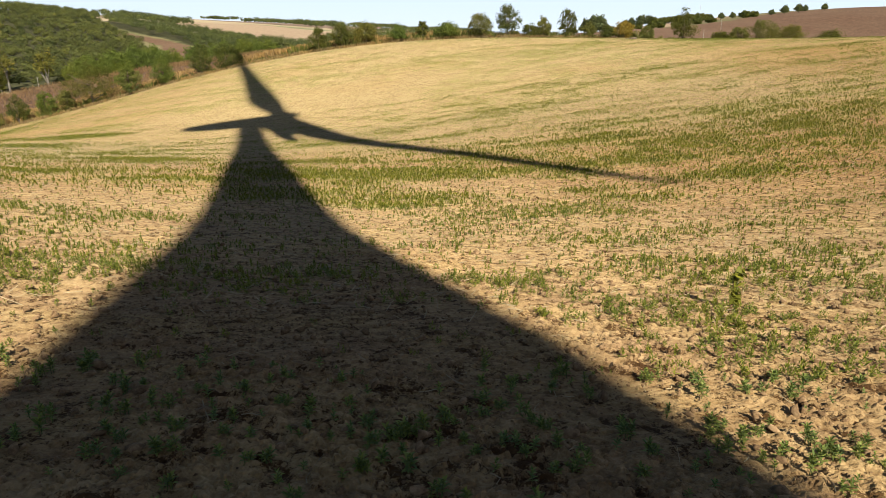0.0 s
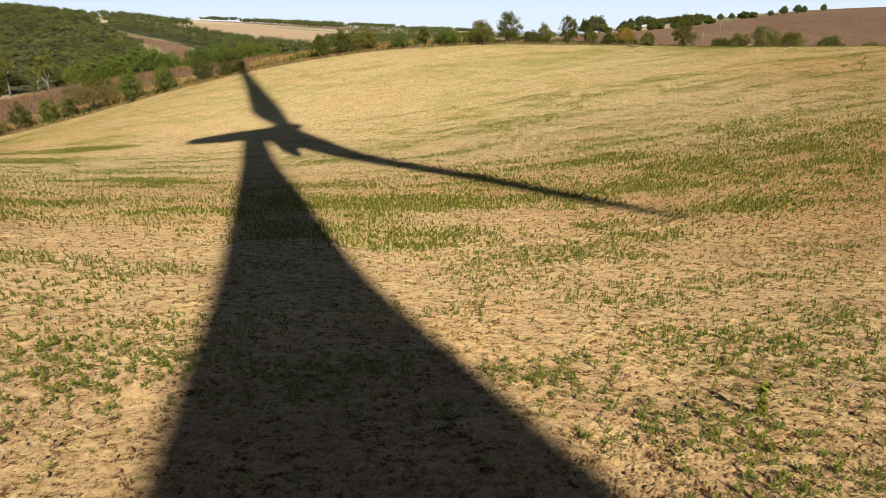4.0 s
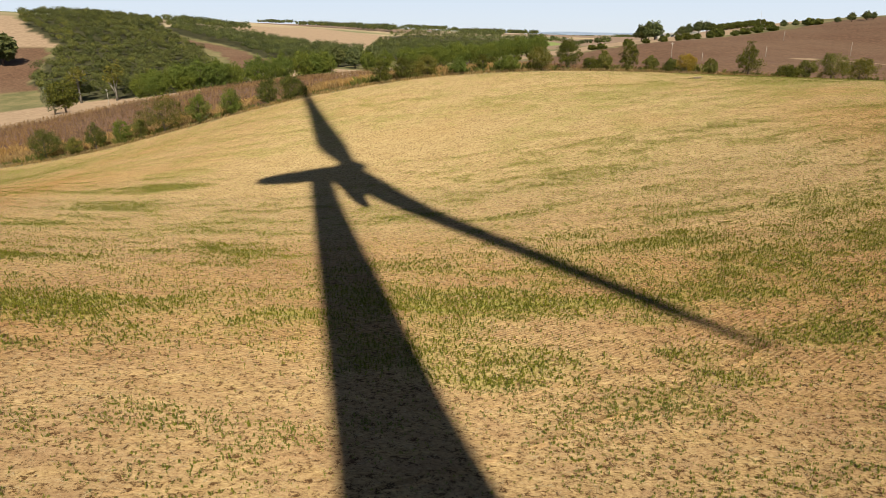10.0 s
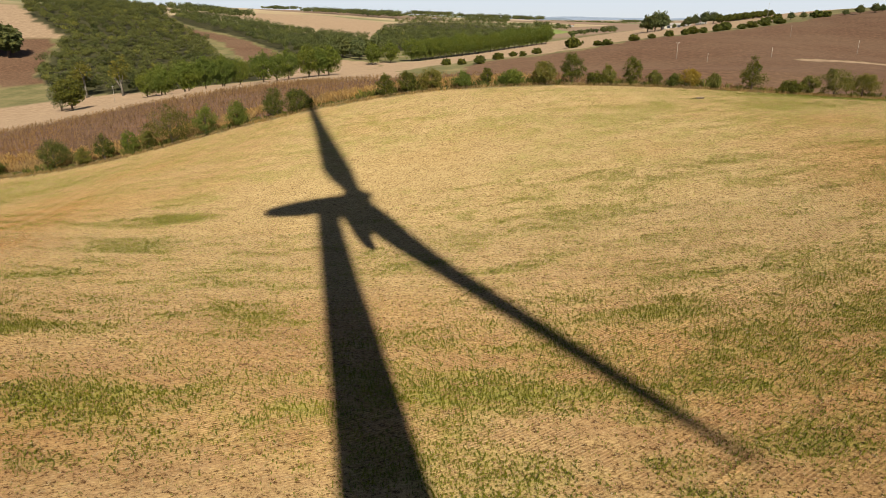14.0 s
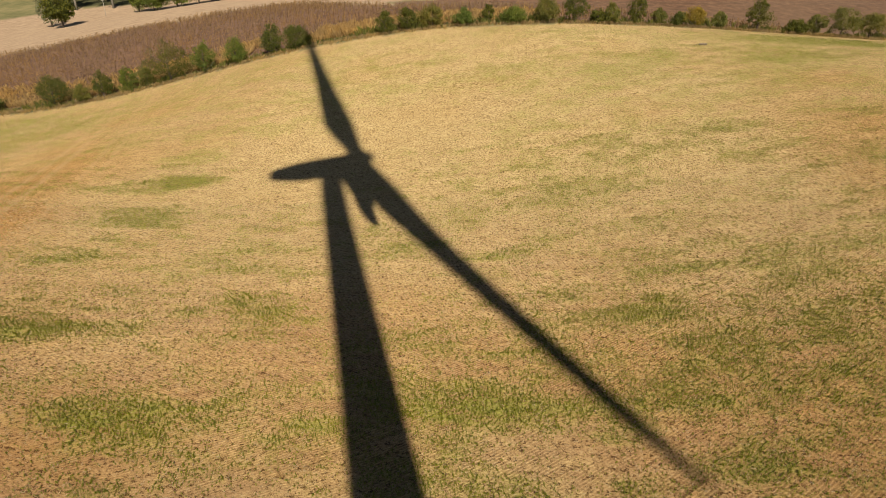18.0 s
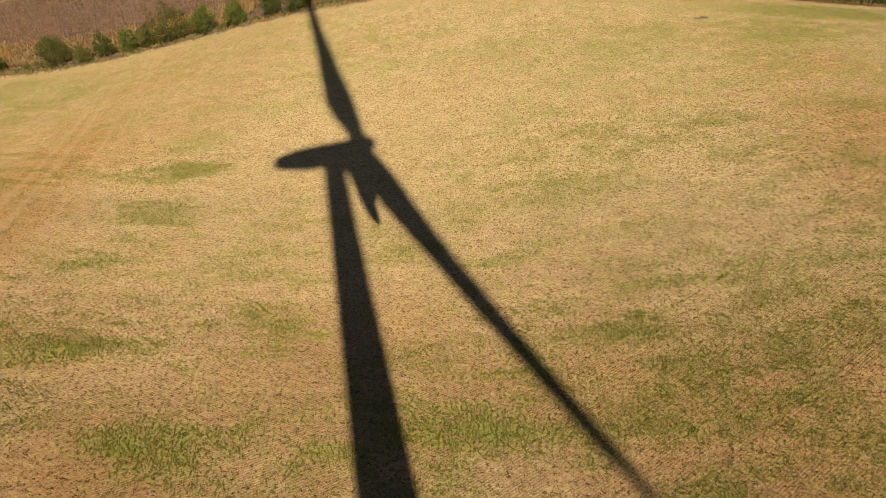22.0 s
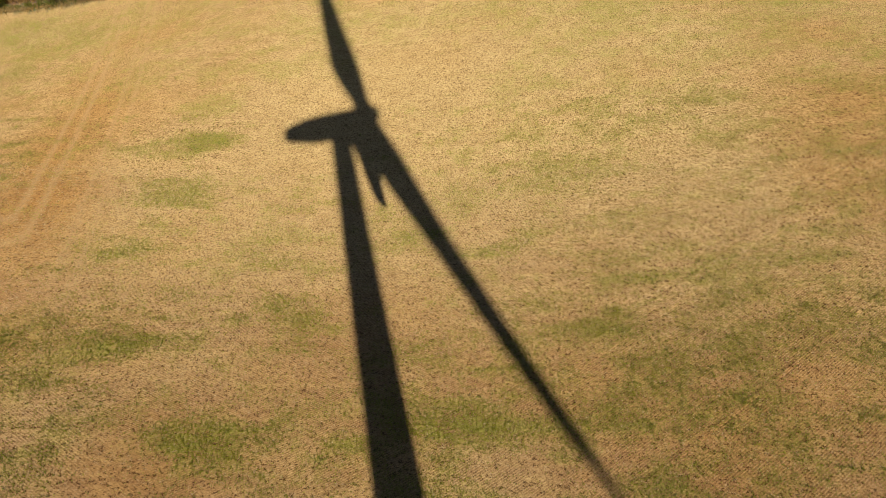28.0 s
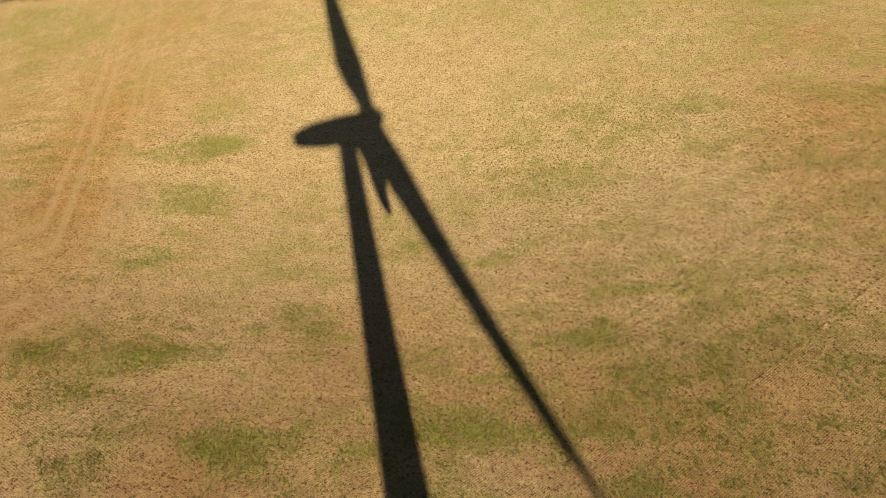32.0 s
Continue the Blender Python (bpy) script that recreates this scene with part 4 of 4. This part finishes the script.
MAIZE = leaf_material("dry_maize", (0.080, 0.047, 0.027), (0.30, 0.195, 0.108), 0.85, 0.05)
build_maize()


# ---- the field's young plants, straw and stubble ----
def in_rows(x, y, rng, pitch, loose, turn=DRILL_TURN):
    """Draws scattered plants towards the drill rows."""
    c, s = math.cos(turn), math.sin(turn)
    u, v = x * c + y * s, y * c - x * s
    v = np.round(v / pitch) * pitch + rng.normal(size=len(v)) * loose
    return u * c - v * s, u * s + v * c


def field_points(y0, y1, per_m2, rng):
    n = int((y1 - y0) * (1.88 * (y1 + y0) / 2 + 26) * per_m2)
    y = np.sqrt(rng.uniform(y0**2, y1**2, n))
    x = rng.uniform(-1, 1, n) * (0.94 * y + 13) - 0.09 * y
    return x, y


def plants(name, label, x, y, high, count, length, width, rng, kite=True):
    """Small upright plants with leaves in a spiral round a short stem, steeper towards the top."""
    n = len(x)
    z = land(x, y)
    k = np.arange(count)[None]
    a = rng.uniform(0, 6.283, (n, 1)) + 2.4 * k + rng.normal(size=(n, count)) * 0.25
    t = (k + 0.5) / count
    h = high[:, None]
    base = np.stack([x[:, None] + 0 * a, y[:, None] + 0 * a, z[:, None] + h * (0.04 + 0.72 * t)], -1)
    rise = 0.25 + 1.0 * t + rng.normal(size=(n, count)) * 0.25
    big = (h / 0.2) * (1.1 - 0.5 * t) * rng.uniform(0.75, 1.2, (n, count))
    out = np.stack([np.cos(a) * np.cos(rise), np.sin(a) * np.cos(rise), np.sin(rise)], -1) * (length * big)[..., None]
    side = np.stack([-np.sin(a), np.cos(a), 0 * a], -1) * (width * big)[..., None]
    m = n * count
    if kite:
        v = np.stack([base, base + out * 0.55 + side, base + out, base + out * 0.55 - side], 2).reshape(-1, 3)
        f = np.arange(4 * m).reshape(m, 4)
    else:
        v = np.stack([base - out * 0.2 + side, base - out * 0.2 - side, base + out], 2).reshape(-1, 3)
        f = np.arange(3 * m).reshape(m, 3)
    return tagged(new(name, mesh_of(name, v, f, CROP_LEAF)), label, "crop", kind="stuff")


def shoot_meshes(rng, high):
    """The stem and the narrow folded leaves of one young shoot, standing at its own origin."""
    lean = rng.normal(size=2) * 0.12 * high
    stem = tube([(0, 0, -0.03), (lean[0] * 0.4, lean[1] * 0.4, high * 0.5), (lean[0], lean[1], high * 0.9)], [0.0034, 0.0028, 0.0014], 6)
    count = 15
    t = (np.arange(count) + 0.5) / count
    a = rng.uniform(0, 6.283) + 2.4 * np.arange(count) + rng.normal(size=count) * 0.2
    p = np.stack([lean[0] * t, lean[1] * t, high * (0.1 + 0.8 * t)], -1)
    rise = 0.2 + 0.85 * t**1.3 + rng.normal(size=count) * 0.15
    l = (0.036 + 0.030 * np.sin(3.0 * t**0.8)) * (high / 0.14) * rng.uniform(0.8, 1.15, count)
    out = np.stack([np.cos(a) * np.cos(rise), np.sin(a) * np.cos(rise), np.sin(rise)], -1) * l[:, None]
    side = np.stack([-np.sin(a), np.cos(a), 0 * a], -1) * (l * 0.2)[:, None]
    up = np.stack([-np.cos(a) * np.sin(rise), -np.sin(a) * np.sin(rise), np.cos(rise)], -1) * (l * 0.09)[:, None]
    v = np.stack([p, p + out * 0.3 + side * 0.8 + up, p + out * 0.68 + side * 0.75 + up, p + out - up * 1.6, p + out * 0.68 - side * 0.75 + up, p + out * 0.3 - side * 0.8 + up, p + out * 0.5 - up * 0.4], 1).reshape(-1, 3)
    i = np.arange(count)[:, None] * 7
    return mesh_of("shoot", *stem, STEM, True), mesh_of("foliage", v, np.concatenate([i + (0, 1, 2, 6), i + (6, 2, 3, 4), i + (0, 6, 4, 5)]), LIT_CROP_LEAF)


# crop leaf again, lightened and cooled for near plants: skylight put into the colour
LIT_CROP_LEAF = leaf_material("lit_crop_leaf", (0.10, 0.15, 0.045), (0.26, 0.32, 0.10), 0.45, 2.0)
STEM = plain("green_stem", (0.16, 0.19, 0.06), 0.6, 0.2, 20)


def crop_density(x, y):
    """The share of the drill's places on which a plant stands."""
    thicker = 0.10 * smooth((x - 2) / 15) * smooth((85 - y) / 30)
    return np.clip(0.10 + thicker + 0.90 * smooth((greenness(x, y) - 0.37) / 0.47), 0, 1)


def build_near_crop():
    """The plants close to the start, each a thing of its own."""
    rng = np.random.RandomState(19)
    kinds = []
    for k in range(9):
        root = tagged(new("crop_plant"), ("single-stemmed young green crop plant on bare soil", "two-stemmed young green crop plant on bare soil", "bushy young green crop plant with several stems")[k % 3], "crop plant", "young crop plants")
        for q in range((1, 2, 4)[k % 3]):
            stem, foliage = shoot_meshes(rng, rng.uniform(0.09, 0.15))
            shoot = part("shoot", stem, root)
            shoot.location = (0, 0, 0) if q == 0 else (rng.normal() * 0.03, rng.normal() * 0.03, 0)
            part("foliage", foliage, shoot, "narrow pointed green leaves")
        kinds.append(root)
    x, y = field_points(2.0, 5.3, 68, rng)
    keep = (np.abs(x) < 0.74 * y + 0.5) & (rng.uniform(0, 1, len(x)) < 0.05 + 0.62 * crop_density(x, y))
    x, y = in_rows(x[keep], y[keep], rng, DRILL, 0.04)
    near = np.argsort(y)
    x, y = x[near], y[near]
    for i in range(300):
        k = rng.randint(0, 9)
        m = pose(x[i], y[i], land_at(x[i], y[i]) - 0.005, 0, 0, rng.uniform(0, 360)) @ Matrix.Scale(rng.uniform(0.62, 1.05), 4)
        if i < 9:
            kinds[i].matrix_world = m
        else:
            copy_thing(kinds[k], m)
    return float(y[300])


def build_crop(start):
    """From near to far: many-stemmed plants, then ever simpler ones."""
    rng = np.random.RandomState(23)
    for y0, y1, per, stems, count, length, width, high, kite in (
        (start, 9.5, 34, 3, 11, 0.085, 0.016, (0.09, 0.15), True), (9.5, 22, 46, 2, 7, 0.115, 0.028, (0.08, 0.14), False), (22, 48, 50, 1, 8, 0.15, 0.043, (0.11, 0.17), False),
        (48, 85, 40, 1, 5, 0.155, 0.056, (0.09, 0.16), False), (85, 142, 20, 1, 3, 0.19, 0.074, (0.07, 0.12), False)):
        x, y = field_points(y0, y1, per, rng)
        keep = rng.uniform(0, 1, len(x)) < crop_density(x, y)
        x, y = x[keep], y[keep]
        turned = headland(x, y) > 0.5
        p, q = in_rows(x, y, rng, DRILL, 0.035), in_rows(x, y, rng, DRILL, 0.035, HEAD_TURN)
        x, y = np.where(turned, q[0], p[0]), np.where(turned, q[1], p[1])
        keep = y < hedge_line(x) - 3
        x, y = x[keep], y[keep]
        h = rng.uniform(*high, len(x)) * (0.65 + 0.45 * np.clip(greenness(x, y), 0, 1))
        x, y, h = np.repeat(x, stems), np.repeat(y, stems), np.repeat(h, stems) * rng.uniform(0.65, 1.1, len(x) * stems)
        if stems > 1:
            x, y = x + rng.normal(size=len(x)) * 0.03, y + rng.normal(size=len(x)) * 0.03
        plants("young_crop", "young green crop plants in loose drill rows", x, y, h, count, length, width, rng, kite)


def build_straw():
    """Straw lying on the soil close by, and short cut stubble over the field."""
    rng = np.random.RandomState(29)
    x, y = field_points(1.4, 20, 8, rng)
    n = len(x)
    a, l = rng.uniform(0, 6.283, n), rng.uniform(0.03, 0.17, n) * np.where(rng.uniform(0, 1, n) < 0.08, 2.0, 1)
    c = np.stack([x, y, land(x, y) + 0.025], -1)
    way = np.stack([np.cos(a), np.sin(a), rng.normal(size=n) * 0.15], -1) * l[:, None] / 2
    side = np.stack([-np.sin(a), np.cos(a), 0.6 + 0 * a], -1) * 0.0022 * (1 + 0.05 * y[:, None])
    bow = np.stack([-np.sin(a), np.cos(a), 0.3 + 0 * a], -1) * (l * rng.normal(size=n) * 0.2)[:, None]
    v = np.stack([c - way - side, c - way + side, c + bow + side, c + bow - side, c + way + side, c + way - side], 1).reshape(-1, 3)
    i = np.arange(n)[:, None] * 6
    tagged(new("loose_straw", mesh_of("loose_straw", v, np.concatenate([i + (0, 1, 2, 3), i + (3, 2, 4, 5)]), DRY_STALK)), "pale broken straw lying on the soil", "straw", kind="stuff")
    x, y = field_points(6, 70, 11, rng)
    n = len(x)
    a, l = rng.normal(size=n) * 0.7 + DRILL_TURN, rng.uniform(0.06, 0.22, n)
    c = np.stack([x, y, land(x, y) + 0.02 + 0.02 * rng.uniform(0, 1, n)], -1)
    way = np.stack([np.cos(a), np.sin(a), rng.normal(size=n) * 0.3], -1) * l[:, None] / 2
    side = np.stack([-np.sin(a), np.cos(a), 0.5 + 0 * a], -1) * (0.0035 + 0.00012 * y[:, None])
    v = np.stack([c - way - side, c - way + side, c + way + side, c + way - side], 1).reshape(-1, 3)
    tagged(new("stubble", mesh_of("stubble", v, np.arange(4 * n).reshape(n, 4), DRY_STALK)), "fine dry chaff and stubble between the plants", "stubble", kind="stuff")


def build_clods():
    """Crumbs and clods of dry earth lying on the soil."""
    rng = np.random.RandomState(37)
    p = (1 + 5**0.5) / 2
    ico = np.array([(-1, p, 0), (1, p, 0), (-1, -p, 0), (1, -p, 0), (0, -1, p), (0, 1, p), (0, -1, -p), (0, 1, -p), (p, 0, -1), (p, 0, 1), (-p, 0, -1), (-p, 0, 1)]) / 1.9
    tri = np.array([(0, 11, 5), (0, 5, 1), (0, 1, 7), (0, 7, 10), (0, 10, 11), (1, 5, 9), (5, 11, 4), (11, 10, 2), (10, 7, 6), (7, 1, 8), (3, 9, 4), (3, 4, 2), (3, 2, 6), (3, 6, 8), (3, 8, 9), (4, 9, 5), (2, 4, 11), (6, 2, 10), (8, 6, 7), (9, 8, 1)])
    octa = np.array([(1, 0, 0), (-1, 0, 0), (0, 1, 0), (0, -1, 0), (0, 0, 1), (0, 0, -1)], float)
    otri = np.array([(0, 2, 4), (2, 1, 4), (1, 3, 4), (3, 0, 4), (2, 0, 5), (1, 2, 5), (3, 1, 5), (0, 3, 5)])
    for y0, y1, per, lo, hi, base, faces in ((1.6, 9, 46, 0.010, 0.042, ico, tri), (1.6, 6.5, 190, 0.006, 0.018, octa, otri), (9, 40, 9, 0.02, 0.055, octa, otri)):
        x, y = field_points(y0, y1, per, rng)
        near = grit(x, y, 1.7, 41)
        k = rng.uniform(0, 1, len(x)) < 0.15 + 0.85 * near
        x, y = x[k], y[k]
        n = len(x)
        r = lo + (hi - lo) * rng.uniform(0, 1, n) ** 3
        v = base[None] * (1 + rng.uniform(-0.6, 0.5, (n, len(base), 1))) * r[:, None, None] * np.stack([rng.uniform(0.8, 1.4, n), rng.uniform(0.8, 1.4, n), rng.uniform(0.6, 1.0, n)], -1)[:, None]
        a = rng.uniform(0, 6.283, n)[:, None]
        c, s = np.cos(a), np.sin(a)
        v = np.stack([v[..., 0] * c - v[..., 1] * s + x[:, None], v[..., 0] * s + v[..., 1] * c + y[:, None], v[..., 2] + (land(x, y) + 0.005 + 0.35 * r)[:, None]], -1).reshape(-1, 3)
        f = (np.arange(n)[:, None, None] * len(base) + faces[None]).reshape(-1, 3)
        tagged(new("soil_clods", mesh_of("soil_clods", v, f, CLOD)), "dry crumbled clods of brown earth", "soil", kind="stuff")


def clod_material():
    m, n, b = material("clod_earth", 0.95)
    g = n.nodes.new("ShaderNodeNewGeometry")
    c = ramp(n, noise_at(n, 20, 5, 0.7), (0.32, (0.13, 0.074, 0.036)), (0.5, (0.29, 0.18, 0.09)), (0.7, (0.46, 0.31, 0.165)))
    n.links.new(mixed(n, 1.0, c, ramp(n, g.outputs["Random Per Island"], (0, (0.75, 0.74, 0.72)), (1, (1.12, 1.12, 1.12))), "MULTIPLY"), b.inputs["Base Color"])
    b.inputs["Diffuse Roughness"].default_value = 1.0
    return m


CLOD = clod_material()
build_clods()
build_crop(build_near_crop())
build_straw()


# ---- field margin ----
def tufts(name, label, x, y, high, blades, mat, rng):
    """Tufts of thin bent blades."""
    n = len(x)
    a = rng.uniform(0, 6.283, (n, blades))
    h = high[:, None] * rng.uniform(0.6, 1.2, (n, blades))
    foot = np.stack([x[:, None] + rng.normal(size=(n, blades)) * 0.08, y[:, None] + rng.normal(size=(n, blades)) * 0.08, (land(x, y) - 0.03)[:, None] + 0 * a], -1)
    out = np.stack([np.cos(a), np.sin(a), 0 * a], -1) * (h * rng.uniform(0.2, 0.7, (n, blades)))[..., None]
    up = np.array((0, 0, 1.0)) * h[..., None]
    side = np.stack([-np.sin(a), np.cos(a), 0 * a], -1) * 0.035
    v = np.stack([foot - side, foot + side, foot + out * 0.5 + up * 0.8 + side * 0.7, foot + out + up], 2).reshape(-1, 3)
    return tagged(new(name, mesh_of(name, v, np.arange(4 * n * blades).reshape(-1, 4), mat)), label, "grass", kind="stuff")


DRY_GRASS = leaf_material("dry_grass", (0.17, 0.13, 0.07), (0.34, 0.275, 0.16), 0.8, 0.3)
rng = np.random.RandomState(51)
x = rng.uniform(-135, 95, 5200)
tufts("verge_grass", "pale dry grass along the hedge foot", x, hedge_line(x) + rng.normal(size=len(x)) * 1.1, rng.uniform(0.2, 0.7, len(x)), 7, DRY_GRASS, rng)
x = rng.uniform(-135, 95, 800)
tufts("verge_weeds", "green weeds and brambles under the hedge", x, hedge_line(x) + 0.8 + rng.normal(size=len(x)) * 0.7, rng.uniform(0.4, 1.7, len(x)) * (0.4 + 0.9 * grit(x, 0 * x, 5, 81)), 12, OLIVE_LEAF, rng)
YELLOW_MAIZE = leaf_material("yellow_maize", (0.20, 0.14, 0.065), (0.37, 0.275, 0.145), 0.8, 0.2)
x = np.concatenate([rng.uniform(-130, -90, 900), rng.uniform(-86, -58, 1100), rng.uniform(-44, 8, 2200)])
tufts("yellow_maize", "yellowing maize leaves behind the hedge", x, hedge_line(x) + 3.5 + 16 * rng.uniform(0, 1, len(x)) ** 1.6, rng.uniform(0.8, 1.7, len(x)), 6, YELLOW_MAIZE, rng)


def tall_weed(x, y, high):
    """A weed gone to seed above the crop: a thin leafy stalk."""
    rng = np.random.RandomState(71)
    root = tagged(new("tall_weed"), "tall thin green weed standing above the crop", "weed")
    part("stalk", mesh_of("stalk", *tube([(0, 0, -0.05), (0.02, 0.01, high * 0.5), (0.01, 0.03, high)], [0.008, 0.006, 0.002], 6), STEM, True), root)
    t = rng.uniform(0.1, 1, 90)
    p = np.stack([0.015 + 0 * t, 0.02 * t, high * t], -1)
    part("foliage", mesh_of("foliage", *leaves(p + rng.normal(size=(90, 3)) * (0.03, 0.03, 0.01), 0.05, rng, -0.6, 2.2), CROP_LEAF), root, "small pointed leaves")
    root.matrix_world = pose(x, y, land_at(x, y))


tall_weed(3.4, 7.2, 0.45)
tall_weed(44.4, 73.3, 0.9)


def stone_heap():
    """Field stones gathered on a bare patch."""
    rng = np.random.RandomState(61)
    root = tagged(new("stone_heap"), "small heap of pale field stones on bare soil", "stones")
    for k in range(9):
        bm = bmesh.new()
        bmesh.ops.create_icosphere(bm, subdivisions=2, radius=1)
        r = rng.uniform(0.12, 0.3)
        for v in bm.verts:
            v.co *= r * (1 + 0.28 * noise.noise(v.co * 1.7 + Vector((k * 7, 0, 0))))
            v.co.z *= 0.7
        me = bpy.data.meshes.new("stone")
        bm.to_mesh(me)
        bm.free()
        me.materials.append(STONE)
        st = part("stone", me, root)
        st.location = (rng.normal() * 0.55, rng.normal() * 0.45, r * 0.45)
    root.matrix_world = pose(33.1, 121.5, land_at(33.1, 121.5))


stone_heap()


# ---- the pale air above the horizon, all round and far behind everything ----
def build_horizon():
    m = bpy.data.materials.new("horizon_air")
    m.use_nodes = True
    n = m.node_tree
    n.nodes.clear()
    e, o = n.nodes.new("ShaderNodeEmission"), n.nodes.new("ShaderNodeOutputMaterial")
    g = n.nodes.new("ShaderNodeNewGeometry")
    sp = n.nodes.new("ShaderNodeSeparateXYZ")
    mr = n.nodes.new("ShaderNodeMapRange")
    mr.inputs["From Min"].default_value, mr.inputs["From Max"].default_value = -20, 300
    n.links.new(g.outputs["Position"], sp.inputs[0])
    n.links.new(sp.outputs["Z"], mr.inputs["Value"])
    n.links.new(ramp(n, mr.outputs[0], (0.0, (0.66, 0.69, 0.72)), (0.35, (0.64, 0.69, 0.75)), (1.0, (0.58, 0.66, 0.77))), e.inputs["Color"])
    e.inputs["Strength"].default_value = 0.93
    n.links.new(e.outputs[0], o.inputs["Surface"])
    k, r = 128, 4720.0
    v = [(r * math.sin(2 * math.pi * i / k), r * math.cos(2 * math.pi * i / k), z) for z in (-60, 460) for i in range(k)]
    f = [(i, (i + 1) % k, k + (i + 1) % k, k + i) for i in range(k)]
    tagged(new("backdrop", mesh_of("backdrop", v, f, m, True)), "pale blue hazy sky low over the horizon", "sky", kind="structure")


build_horizon()


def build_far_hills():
    """Blue hills at the edge of sight, all round, before the pale air; their haze is painted as glow."""
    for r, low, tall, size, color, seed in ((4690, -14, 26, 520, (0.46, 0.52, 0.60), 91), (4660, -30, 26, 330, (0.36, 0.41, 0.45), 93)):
        m = bpy.data.materials.new("hazy_hill_glow")
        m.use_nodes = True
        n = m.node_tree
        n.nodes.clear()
        # unlit hills: the blue of the distance haze is put into an emission colour
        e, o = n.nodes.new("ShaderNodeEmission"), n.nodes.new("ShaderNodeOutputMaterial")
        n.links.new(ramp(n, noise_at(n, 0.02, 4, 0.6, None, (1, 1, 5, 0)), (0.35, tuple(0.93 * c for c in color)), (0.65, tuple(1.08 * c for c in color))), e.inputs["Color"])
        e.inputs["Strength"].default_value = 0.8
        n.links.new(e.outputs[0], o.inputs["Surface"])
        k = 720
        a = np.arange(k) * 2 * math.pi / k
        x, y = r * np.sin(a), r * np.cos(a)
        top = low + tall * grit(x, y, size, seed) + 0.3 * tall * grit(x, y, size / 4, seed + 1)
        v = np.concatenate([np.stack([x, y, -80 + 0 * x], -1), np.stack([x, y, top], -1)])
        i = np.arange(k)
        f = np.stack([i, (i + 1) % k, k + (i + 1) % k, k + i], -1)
        tagged(new("backdrop_hills", mesh_of("backdrop_hills", v, f, m, True)), "backdrop hills at the edge of sight, glowing with painted blue haze", "hills", kind="structure")


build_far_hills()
